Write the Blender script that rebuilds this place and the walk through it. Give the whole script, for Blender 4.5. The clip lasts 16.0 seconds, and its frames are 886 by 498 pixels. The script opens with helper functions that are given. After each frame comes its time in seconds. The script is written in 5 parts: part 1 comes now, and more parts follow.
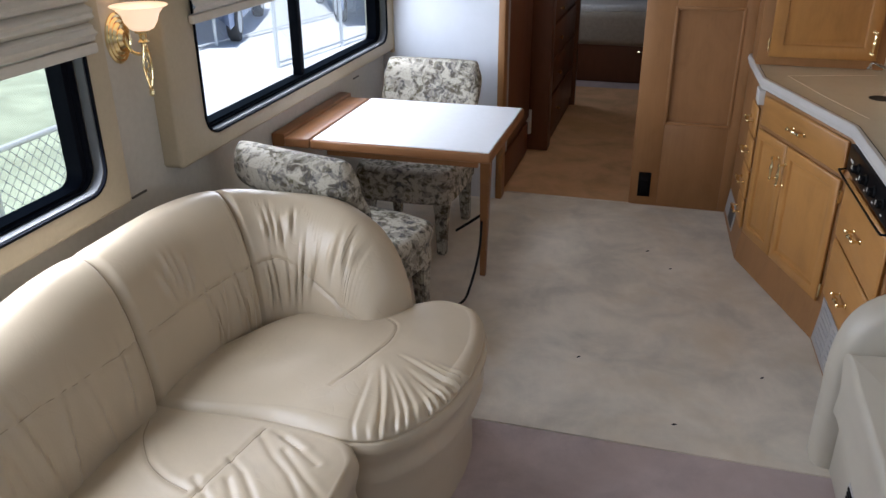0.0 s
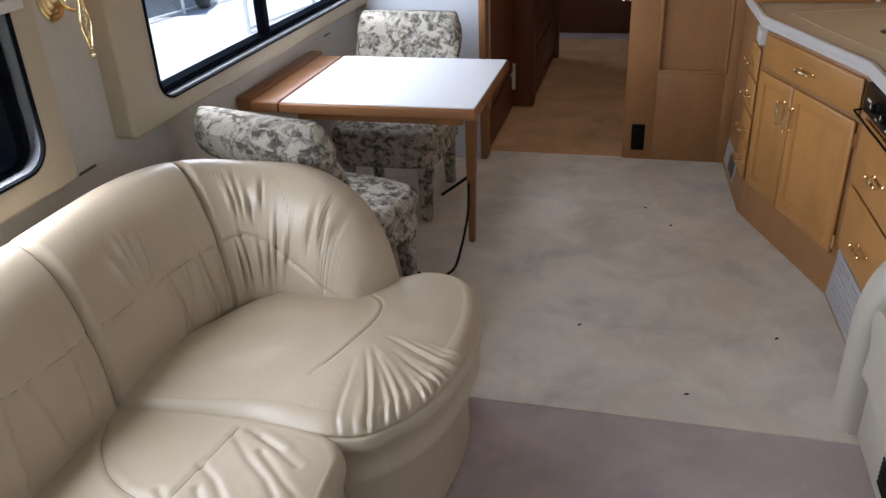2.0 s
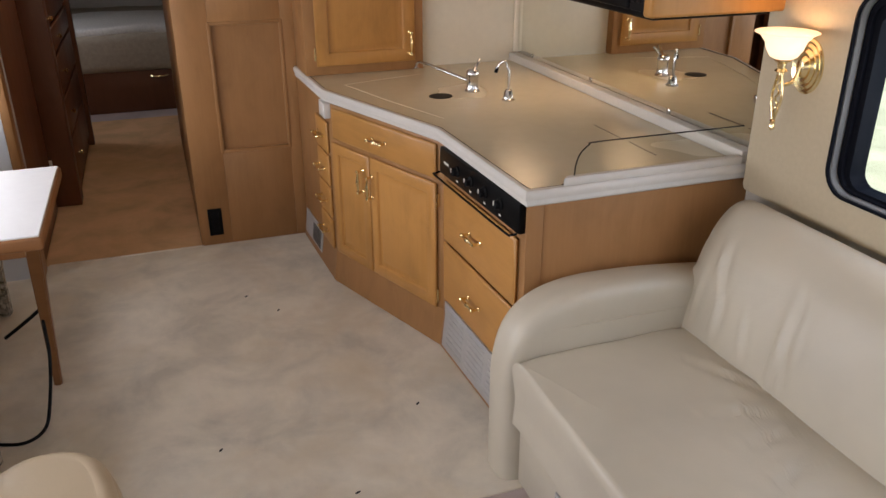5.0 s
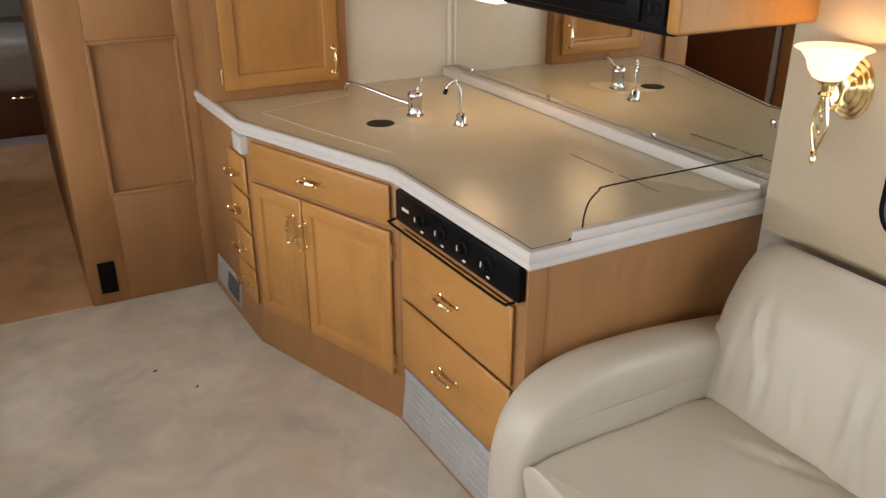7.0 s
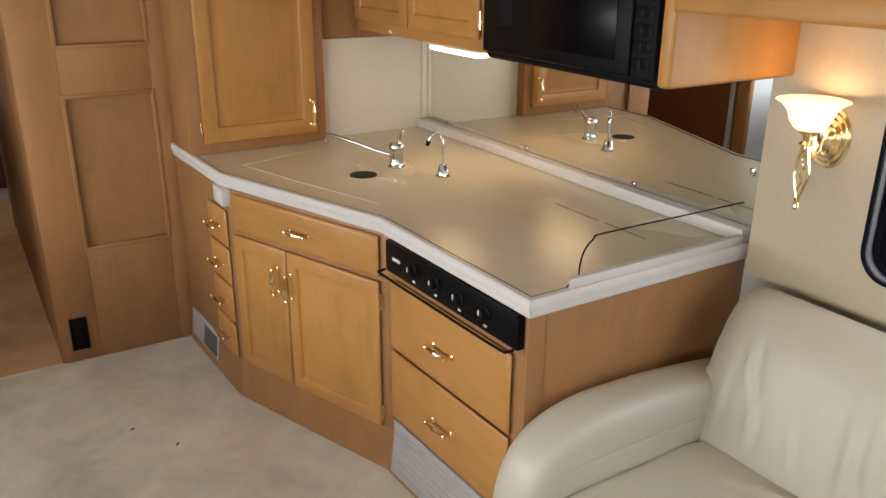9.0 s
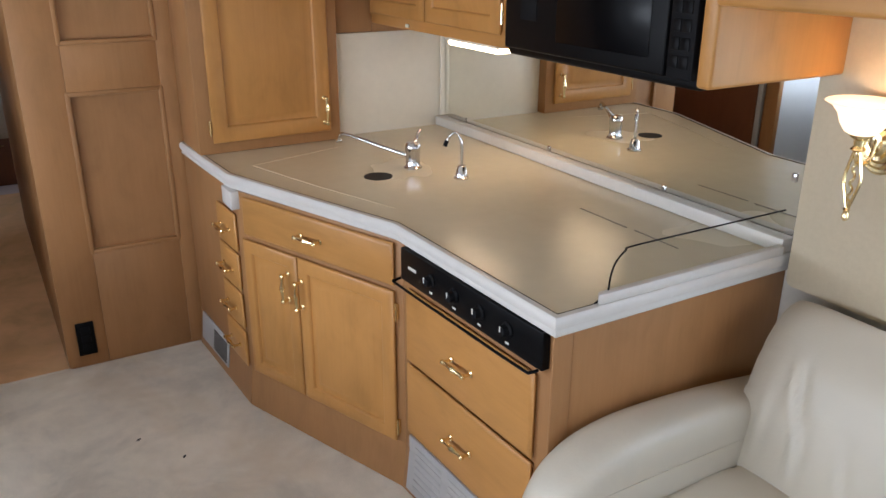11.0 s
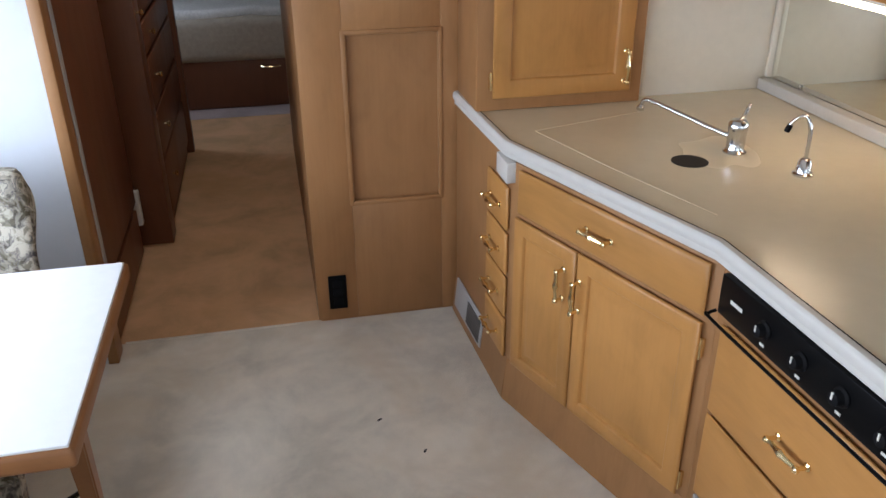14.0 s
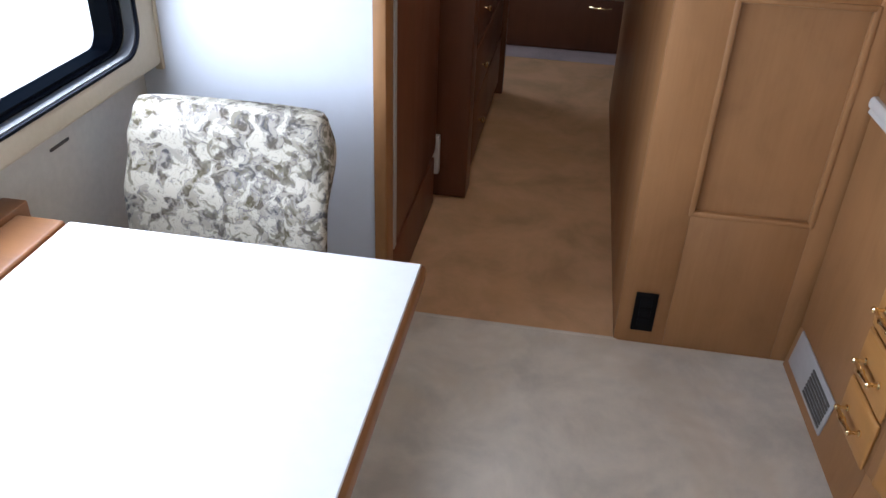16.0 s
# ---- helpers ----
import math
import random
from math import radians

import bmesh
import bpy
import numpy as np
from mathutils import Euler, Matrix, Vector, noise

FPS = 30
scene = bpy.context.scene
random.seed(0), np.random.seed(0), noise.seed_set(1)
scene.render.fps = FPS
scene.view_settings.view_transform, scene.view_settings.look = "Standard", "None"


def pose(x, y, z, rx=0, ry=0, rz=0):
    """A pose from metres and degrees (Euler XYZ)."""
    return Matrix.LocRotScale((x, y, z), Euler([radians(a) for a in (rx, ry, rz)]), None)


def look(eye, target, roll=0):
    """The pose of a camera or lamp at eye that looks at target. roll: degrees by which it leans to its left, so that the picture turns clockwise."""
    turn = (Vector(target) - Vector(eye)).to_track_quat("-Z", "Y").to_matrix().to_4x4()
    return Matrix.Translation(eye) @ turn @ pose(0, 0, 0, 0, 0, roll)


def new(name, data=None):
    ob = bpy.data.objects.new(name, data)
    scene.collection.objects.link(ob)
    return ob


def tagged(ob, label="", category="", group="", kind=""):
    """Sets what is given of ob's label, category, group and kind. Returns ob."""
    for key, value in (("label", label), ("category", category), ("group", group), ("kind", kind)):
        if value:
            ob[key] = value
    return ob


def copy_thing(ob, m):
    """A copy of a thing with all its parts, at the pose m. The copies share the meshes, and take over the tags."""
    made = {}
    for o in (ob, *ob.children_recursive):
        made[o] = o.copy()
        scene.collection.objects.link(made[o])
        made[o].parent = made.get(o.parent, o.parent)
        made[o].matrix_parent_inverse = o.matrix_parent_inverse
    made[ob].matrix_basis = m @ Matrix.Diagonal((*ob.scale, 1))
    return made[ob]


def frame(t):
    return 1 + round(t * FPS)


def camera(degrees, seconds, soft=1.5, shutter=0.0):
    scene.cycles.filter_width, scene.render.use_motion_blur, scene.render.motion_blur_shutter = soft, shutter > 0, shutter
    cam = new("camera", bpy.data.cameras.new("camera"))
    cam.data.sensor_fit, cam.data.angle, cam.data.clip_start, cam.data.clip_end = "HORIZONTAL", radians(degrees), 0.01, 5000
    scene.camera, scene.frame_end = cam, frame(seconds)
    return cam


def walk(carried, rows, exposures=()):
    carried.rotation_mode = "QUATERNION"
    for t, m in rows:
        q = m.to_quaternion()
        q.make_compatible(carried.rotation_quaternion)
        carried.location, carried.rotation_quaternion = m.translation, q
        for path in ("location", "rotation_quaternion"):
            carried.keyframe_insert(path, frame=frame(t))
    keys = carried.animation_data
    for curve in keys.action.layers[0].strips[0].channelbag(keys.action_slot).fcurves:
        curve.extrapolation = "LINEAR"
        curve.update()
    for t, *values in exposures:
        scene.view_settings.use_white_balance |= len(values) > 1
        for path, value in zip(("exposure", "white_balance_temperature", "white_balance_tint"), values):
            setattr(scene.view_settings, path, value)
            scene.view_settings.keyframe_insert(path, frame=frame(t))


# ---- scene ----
from mathutils.bvhtree import BVHTree

cam = camera(57.8, 16.0)
PATH = [
    (0, (1.225, 0.511, 1.785), (0.722, 2.257, 0.948), -0.4),
    (0.5, (1.233, 0.521, 1.775), (0.724, 2.257, 0.924), -0.6),
    (1, (1.228, 0.557, 1.76), (0.706, 2.282, 0.894), -1.0),
    (1.5, (1.217, 0.626, 1.729), (0.691, 2.343, 0.849), -1.6),
    (2, (1.159, 0.732, 1.687), (0.698, 2.449, 0.769), -2.5),
    (2.5, (1.139, 0.858, 1.658), (0.764, 2.573, 0.7), -3.5),
    (3, (1.267, 0.964, 1.722), (0.921, 2.685, 0.764), -5.2),
    (3.5, (1.266, 1.052, 1.705), (1.061, 2.82, 0.792), -5.5),
    (4, (1.089, 1.048, 1.69), (1.205, 2.852, 0.834), -3.1),
    (4.5, (0.96, 0.987, 1.726), (1.397, 2.754, 0.898), -0.5),
    (4.7, (0.954, 0.989, 1.733), (1.478, 2.736, 0.914), -0.2),
    (6.8, (1.015, 1.587, 1.690), (1.814, 3.223, 0.863), -0.6),
    (7, (0.936, 1.615, 1.703), (1.796, 3.227, 0.89), -0.0),
    (7.5, (0.901, 1.676, 1.762), (1.856, 3.331, 1.171), 0.5),
    (8, (0.873, 1.664, 1.793), (1.873, 3.34, 1.354), 0.0),
    (8.5, (0.859, 1.674, 1.753), (1.849, 3.306, 1.155), 0.1),
    (8.7, (0.831, 1.655, 1.722), (1.811, 3.251, 1.022), 0.5),
    (10.8, (0.824, 1.753, 1.692), (1.828, 3.344, 1.019), 0.6),
    (11, (0.899, 1.784, 1.707), (1.844, 3.394, 0.989), 0.2),
    (11.5, (1.014, 1.814, 1.719), (1.801, 3.447, 0.874), -1.8),
    (12, (1.144, 1.866, 1.699), (1.828, 3.506, 0.781), -2.4),
    (12.5, (1.138, 1.942, 1.671), (1.776, 3.601, 0.755), -2.1),
    (13, (1.008, 2.04, 1.697), (1.614, 3.716, 0.789), -0.9),
    (13.5, (0.872, 2.185, 1.722), (1.443, 3.878, 0.823), 0.6),
    (14, (0.963, 2.327, 1.721), (1.335, 4.077, 0.828), -0.4),
    (14.5, (1.063, 2.488, 1.709), (1.225, 4.26, 0.797), -1.8),
    (15, (1.035, 2.655, 1.66), (1.028, 4.43, 0.737), -0.9),
    (15.5, (0.882, 2.813, 1.674), (0.809, 4.547, 0.679), 1.3),
    (16, (0.789, 2.926, 1.661), (0.537, 4.613, 0.618), 2.3),
]
walk(cam, [(t, look(eye, target, roll)) for t, eye, target, roll in PATH],
     [(0.0, -0.05, 5900, 15), (2.0, 0.0, 5950, 16), (3.5, 0.12, 6200, 18), (4.5, 0.20, 6650, 19), (7.0, 0.50, 6900, 16), (8.0, 0.38, 7500, 14), (8.7, 0.55, 7000, 14), (9.5, 0.55, 6500, 14), (11.0, 0.55, 5950, 14), (12.5, 0.62, 5900, 14), (14.5, 0.55, 5700, 12), (16.0, 0.62, 5650, 15)])

# ---- world, sun and daylight ----
world = bpy.data.worlds.new("sky")
scene.world = world
world.use_nodes = True
wn = world.node_tree
sky = wn.nodes.new("ShaderNodeTexSky")
sky.sky_type = "NISHITA"
sky.sun_disc = False
sky.sun_elevation, sky.sun_rotation = radians(75), radians(187)
wn.links.new(sky.outputs[0], wn.nodes["Background"].inputs[0])
wn.nodes["Background"].inputs[1].default_value = 0.15

sun = new("sun", bpy.data.lights.new("sun", "SUN"))
sun.data.energy, sun.data.angle, sun.data.color = 5.0, radians(0.5), (1.0, 0.95, 0.87)
sun.matrix_world = look((0, 0, 0), (0.03, 0.25, -0.97))


def daylight(name, centre, target, w, h, watts, colour=(0.86, 0.93, 1.0)):
    """An area lamp in a window opening that stands for the sky's light."""
    lamp = new(name, bpy.data.lights.new(name, "AREA"))
    lamp.data.shape, lamp.data.size, lamp.data.size_y = "RECTANGLE", w, h
    lamp.data.energy, lamp.data.color = watts, colour
    lamp.matrix_world = look(centre, target)
    return lamp


daylight("dinette_window_light", (-0.360, 3.95, 1.145), (0.9, 3.95, 0.92), 1.80, 0.36, 21, (0.90, 0.95, 1.0))
daylight("sofa_window_light", (-0.360, 1.68, 1.145), (0.9, 1.68, 0.86), 1.36, 0.36, 23, (0.90, 0.95, 1.0))
daylight("couch_window_light", (2.690, 1.97, 1.22), (1.4, 2.3, 0.72), 1.35, 0.45, 5)
daylight("windscreen_light", (1.2, -1.75, 1.55), (1.2, 3.0, 0.9), 2.1, 0.85, 4)
# lamp in an unseen bedroom opening, added so light reaches the hall
daylight("added_bedroom_light", (-0.55, 7.95, 1.25), (1.5, 7.7, 0.3), 0.65, 0.45, 5)
# unseen overhead source, added to brighten the hallway floor
daylight("added_hall_vent_light", (0.73, 6.10, 2.155), (0.73, 6.10, 0.0), 0.34, 0.34, 3.2, (1.0, 0.90, 0.74))

# ---- materials ----
MATS = {}


def mat(name, colour, rough=0.5, metal=0.0, spec=0.5):
    m = bpy.data.materials.new(name)
    m.use_nodes = True
    b = m.node_tree.nodes["Principled BSDF"]
    b.inputs["Base Color"].default_value = (*colour, 1)
    b.inputs["Roughness"].default_value = rough
    b.inputs["Metallic"].default_value = metal
    b.inputs["Specular IOR Level"].default_value = spec
    MATS[name] = m
    return m


def nd(m, kind, **values):
    n = m.node_tree.nodes.new(kind)
    for k, v in values.items():
        n.inputs[k].default_value = v
    return n


def coords(m, scale=(1, 1, 1), rot=(0, 0, 0), space="Object"):
    tc = nd(m, "ShaderNodeTexCoord")
    mp = nd(m, "ShaderNodeMapping", Scale=scale, Rotation=rot)
    m.node_tree.links.new(tc.outputs[space], mp.inputs[0])
    return mp.outputs[0]


def ramp(m, src, stops):
    r = nd(m, "ShaderNodeValToRGB")
    e = r.color_ramp.elements
    while len(e) < len(stops):
        e.new(0.5)
    for q, (p, c) in zip(e, stops):
        q.position, q.color = p, (*c, 1)
    m.node_tree.links.new(src, r.inputs[0])
    return r.outputs[0]


def mixc(m, fac, a, b, mode="MIX"):
    n = m.node_tree.nodes.new("ShaderNodeMix")
    n.data_type, n.blend_type = "RGBA", mode
    for v, i in ((fac, 0), (a, 6), (b, 7)):
        if hasattr(v, "node"):
            m.node_tree.links.new(v, n.inputs[i])
        else:
            n.inputs[i].default_value = v if i == 0 else (*v, 1)
    return n.outputs[2]


def noise_of(m, vec, scale, detail=4, rough=0.55, dist=0.0):
    n = nd(m, "ShaderNodeTexNoise", Scale=scale, Detail=detail, Roughness=rough, Distortion=dist)
    m.node_tree.links.new(vec, n.inputs["Vector"])
    return n.outputs[0]


def finish(m, colour=None, bump=None, strength=0.2, distance=0.002, rough=None):
    b = m.node_tree.nodes["Principled BSDF"]
    if colour is not None:
        m.node_tree.links.new(colour, b.inputs["Base Color"])
    if rough is not None:
        m.node_tree.links.new(rough, b.inputs["Roughness"])
    if bump is not None:
        n = nd(m, "ShaderNodeBump", Strength=strength, Distance=distance)
        m.node_tree.links.new(bump, n.inputs["Height"])
        m.node_tree.links.new(n.outputs[0], b.inputs["Normal"])
    return m


def maprange(m, src, lo, hi):
    n = nd(m, "ShaderNodeMapRange")
    n.inputs[3].default_value, n.inputs[4].default_value = lo, hi
    m.node_tree.links.new(src, n.inputs[0])
    return n.outputs[0]


def wood(name, light, dark, rough=0.38, along="z", fine=90.0):
    m = mat(name, light, rough, 0, 0.35)
    s = {"z": (fine, fine, 3.0), "x": (3.0, fine, fine), "y": (fine, 3.0, fine)}[along]
    broad = tuple(v * 0.09 if v > 10 else v * 0.35 for v in s)
    a = noise_of(m, coords(m, s), 1.0, 5, 0.6, 0.4)
    c = noise_of(m, coords(m, broad), 1.0, 3, 0.5, 0.8)
    blotch = noise_of(m, coords(m, tuple(9.0 if v > 10 else 4.0 for v in s)), 1.0, 4, 0.6, 0.5)
    obj = nd(m, "ShaderNodeObjectInfo")
    grain = ramp(m, a, [(0.30, dark), (0.62, light)])
    wide = ramp(m, c, [(0.3, tuple(v * 0.88 for v in light)), (0.7, tuple(min(1, v * 1.05) for v in light))])
    cloud = ramp(m, blotch, [(0.30, tuple(v * 0.74 for v in light)), (0.50, light), (0.70, tuple(min(1, v * 1.14) for v in light))])
    col = mixc(m, 0.50, mixc(m, 0.6, grain, wide), cloud)
    shade = nd(m, "ShaderNodeHueSaturation")
    m.node_tree.links.new(maprange(m, obj.outputs["Random"], 0.93, 1.05), shade.inputs["Value"])
    m.node_tree.links.new(col, shade.inputs["Color"])
    return finish(m, shade.outputs[0], a, 0.05, 0.001, maprange(m, c, rough - 0.06, rough + 0.1))


HONEY = wood("honey_oak", (0.465, 0.226, 0.064), (0.345, 0.155, 0.038), 0.36)
HONEYX = wood("honey_oak_level", (0.465, 0.226, 0.064), (0.345, 0.155, 0.038), 0.36, "x")
HONEYY = wood("honey_oak_length", (0.50, 0.26, 0.085), (0.40, 0.195, 0.055), 0.36, "y")
BROWN = wood("cherry_panel", (0.34, 0.170, 0.066), (0.245, 0.112, 0.038), 0.42)
# browner oak for the filler board, with shade put into the colour
BROWNX = wood("filler_oak_in_shade", (0.40, 0.19, 0.066), (0.32, 0.14, 0.045), 0.42, "x")
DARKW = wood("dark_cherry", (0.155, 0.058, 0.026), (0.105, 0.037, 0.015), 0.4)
EDGEW = wood("table_edge_oak", (0.27, 0.12, 0.046), (0.19, 0.078, 0.026), 0.35, "x")


def carpet(name, base, tint, scale=1.0):
    m = mat(name, base, 0.95, 0, 0.1)
    v = coords(m, (scale, scale, scale))
    nap = noise_of(m, v, 3.4, 6, 0.62, 0.3)
    pile = noise_of(m, v, 420, 2, 0.6)
    spot = noise_of(m, v, 1.7, 4, 0.6, 0.3)
    c = ramp(m, nap, [(0.34, tuple(x * 0.80 for x in base)), (0.50, base), (0.63, tuple(min(1, x * 1.12) for x in base))])
    st = ramp(m, spot, [(0.50, (0, 0, 0)), (0.72, (1, 1, 1))])
    c = mixc(m, st, c, tint)
    c = mixc(m, maprange(m, pile, 0.25, 0.0), c, tuple(x * 0.55 for x in base))
    return finish(m, c, pile, 0.9, 0.006)


CARPET = carpet("beige_carpet", (0.86, 0.785, 0.665), (0.74, 0.62, 0.46))
PINKC = carpet("mauve_carpet", (0.59, 0.485, 0.46), (0.53, 0.42, 0.385))
# hall carpet: the warm light falling on it is mixed into the tan base
HALLC = carpet("hall_carpet_warm_light", (0.78, 0.48, 0.26), (0.70, 0.41, 0.20))


def leather(name, base, crease_depth):
    m = mat(name, base, 0.38, 0, 0.6)
    v = coords(m)
    g = nd(m, "ShaderNodeTexVoronoi", Scale=260.0)
    m.node_tree.links.new(v, g.inputs["Vector"])
    crease = noise_of(m, v, 9, 5, 0.6, 1.6)
    soil = noise_of(m, v, 2.2, 4, 0.6)
    c = ramp(m, soil, [(0.3, tuple(x * 0.9 for x in base)), (0.7, tuple(min(1, x * 1.06) for x in base))])
    both = nd(m, "ShaderNodeMath")
    both.operation = "MULTIPLY_ADD"
    both.inputs[1].default_value = 0.15
    m.node_tree.links.new(g.outputs[0], both.inputs[0])
    m.node_tree.links.new(crease, both.inputs[2])
    ln = m.node_tree.links
    fold = noise_of(m, coords(m, (1.0, 1.0, 0.55)), 7.5, 3, 0.5, 1.3)
    off = nd(m, "ShaderNodeMath")
    off.operation = "SUBTRACT"
    off.inputs[1].default_value = 0.5
    ln.new(fold, off.inputs[0])
    size = nd(m, "ShaderNodeMath")
    size.operation = "ABSOLUTE"
    ln.new(off.outputs[0], size.inputs[0])
    line = ramp(m, size.outputs[0], [(0.0, (0, 0, 0)), (0.022, (0.75, 0.75, 0.75)), (0.07, (1, 1, 1))])
    where = ramp(m, noise_of(m, v, 2.6, 2, 0.5), [(0.46, (0, 0, 0)), (0.60, (1, 1, 1))])
    worn = mixc(m, where, (1, 1, 1), line)
    total = nd(m, "ShaderNodeMath")
    total.operation = "MULTIPLY_ADD"
    total.inputs[1].default_value = crease_depth
    ln.new(worn, total.inputs[0])
    ln.new(both.outputs[0], total.inputs[2])
    return finish(m, c, total.outputs[0], 0.22, 0.004, maprange(m, soil, 0.34, 0.47))


LEATHER = leather("cream_leather", (0.495, 0.405, 0.282), 0.40)
LEATHER2 = leather("pale_couch_leather", (0.50, 0.455, 0.365), 0.10)
SEAMSOFT = mat("seam_leather", (0.27, 0.21, 0.145), 0.6)
SLOT = mat("slot_shadow_brown", (0.20, 0.17, 0.13), 0.5)


def floral():
    """Woven tapestry: curling stems, leaves and shaded blooms in grey, mauve and olive on cream."""
    m = mat("floral_tapestry", (0.6, 0.55, 0.45), 0.9, 0, 0.15)
    v = coords(m)
    base = (0.475, 0.435, 0.350)
    ln = m.node_tree.links

    def warped(amount, scale, offset=0.0):
        n = nd(m, "ShaderNodeTexNoise", Scale=scale, Detail=2.0)
        ln.new(v, n.inputs["Vector"])
        a = nd(m, "ShaderNodeVectorMath")
        a.operation = "MULTIPLY_ADD"
        a.inputs[1].default_value = (amount, amount, amount)
        ln.new(n.outputs[1], a.inputs[0])
        ln.new(v, a.inputs[2])
        o = nd(m, "ShaderNodeVectorMath")
        o.inputs[1].default_value = (offset, offset * 0.7, offset * 1.3)
        ln.new(a.outputs[0], o.inputs[0])
        return o.outputs[0]

    def contour(field, level, width):
        """White along the line where a field passes a level."""
        d = nd(m, "ShaderNodeMath")
        d.operation = "SUBTRACT"
        d.inputs[1].default_value = level
        ln.new(field, d.inputs[0])
        e = nd(m, "ShaderNodeMath")
        e.operation = "ABSOLUTE"
        ln.new(d.outputs[0], e.inputs[0])
        return ramp(m, e.outputs[0], [(width * 0.6, (1, 1, 1)), (width * 1.4, (0, 0, 0))])

    big = noise_of(m, warped(0.03, 30), 21, 2, 0.5, 0.9)
    fine = noise_of(m, warped(0.02, 40, 2.0), 30, 2, 0.55, 1.0)
    hue = noise_of(m, v, 9, 2, 0.5)
    tone = ramp(m, hue, [(0.38, (0.070, 0.070, 0.076)), (0.52, (0.092, 0.078, 0.060)), (0.64, (0.085, 0.073, 0.036))])
    petals = ramp(m, fine, [(0.42, (0.45, 0.45, 0.45)), (0.56, (1, 1, 1))])
    inside = ramp(m, big, [(0.455, (0, 0, 0)), (0.575, (1, 1, 1))])
    fill = nd(m, "ShaderNodeMath")
    fill.operation = "MULTIPLY"
    ln.new(inside, fill.inputs[0])
    ln.new(petals, fill.inputs[1])
    c = mixc(m, fill.outputs[0], base, tone)
    leaf = ramp(m, fine, [(0.57, (0, 0, 0)), (0.65, (0.8, 0.8, 0.8))])
    c = mixc(m, leaf, c, (0.15, 0.135, 0.095))
    c = mixc(m, contour(big, 0.505, 0.008), c, (0.17, 0.155, 0.15))
    c = mixc(m, contour(fine, 0.46, 0.008), c, (0.27, 0.25, 0.225))
    weave = noise_of(m, v, 700, 1, 0.5)
    return finish(m, c, weave, 0.4, 0.001)


FLORAL = floral()


def mottled(name, base, rough, amount=0.06, scale=30.0, bump=0.0):
    m = mat(name, base, rough)
    v = coords(m)
    a, b = noise_of(m, v, scale, 4, 0.6), noise_of(m, v, scale * 0.08, 3, 0.5)
    c = ramp(m, a, [(0.3, tuple(x * (1 - amount) for x in base)), (0.7, tuple(min(1, x * (1 + amount)) for x in base))])
    c = mixc(m, maprange(m, b, 0.0, 0.35), c, tuple(x * (1 - 1.6 * amount) for x in base))
    return finish(m, c, a if bump else None, bump, 0.001, maprange(m, b, rough - 0.05, rough + 0.08))


LAMINATE = mottled("white_laminate", (0.78, 0.79, 0.80), 0.34, 0.02)
COUNTER = mottled("beige_solid_surface", (0.67, 0.60, 0.445), 0.24, 0.03, 14)
SEAMPALE = mottled("pale_counter_seam", (0.70, 0.62, 0.445), 0.3, 0.03)
BULLNOSE = mottled("white_solid_edge", (0.60, 0.575, 0.535), 0.36, 0.03)
SPLASH = mottled("cream_splash_panel", (0.72, 0.67, 0.57), 0.4, 0.03)
WHITEWALL = mottled("pale_blue_white_panel", (0.58, 0.60, 0.635), 0.5, 0.025, 12)
VINYL = mottled("cream_padded_vinyl", (0.50, 0.425, 0.30), 0.5, 0.04, 60, 0.08)
WALLP = mottled("grey_cream_wallpaper", (0.58, 0.55, 0.49), 0.7, 0.05, 45, 0.1)
CEIL = mottled("cream_headliner", (0.68, 0.655, 0.60), 0.85, 0.03, 50, 0.1)
BLACKF = mottled("black_window_frame", (0.008, 0.009, 0.013), 0.45, 0.1)
BLACKF.node_tree.nodes["Principled BSDF"].inputs["Specular IOR Level"].default_value = 0.02
REVEAL = mat("grey_window_reveal", (0.16, 0.16, 0.16), 0.6, 0, 0.1)
BLACKP = mottled("black_appliance", (0.004, 0.004, 0.0045), 0.36, 0.1)
BLACKP.node_tree.nodes["Principled BSDF"].inputs["Specular IOR Level"].default_value = 0.10
BLACKM = mottled("black_matt", (0.005, 0.005, 0.006), 0.65, 0.1)
BLACKM.node_tree.nodes["Principled BSDF"].inputs["Specular IOR Level"].default_value = 0.15
DARKGLASS = mat("dark_oven_glass", (0.003, 0.003, 0.0035), 0.22, 0, 0.10)
GREYV = mottled("grey_vent_metal", (0.42, 0.41, 0.40), 0.45, 0.06)
BLIND = mottled("pleated_blind", (0.66, 0.62, 0.55), 0.4, 0.04)
CHROME = mat("chrome", (0.62, 0.63, 0.65), 0.16, 1.0)
BRASS = mat("polished_brass", (0.90, 0.74, 0.42), 0.20, 1.0)
PORCELAIN = mat("porcelain_inlay", (0.78, 0.74, 0.64), 0.25)
ALU = mottled("aluminium_trim", (0.42, 0.43, 0.43), 0.4, 0.05)
MIRROR = mat("mirror", (0.86, 0.88, 0.84), 0.015, 1.0)
DARKHOLE = mat("drain_dark", (0.01, 0.009, 0.008), 0.6)
PLATE = mat("white_plastic", (0.70, 0.68, 0.62), 0.4)
BEDTOP = mottled("tan_bedspread", (0.42, 0.36, 0.28), 0.9, 0.12, 30, 0.4)
FLUFF = mottled("white_fleece", (0.72, 0.70, 0.66), 0.95, 0.14, 60, 0.8)


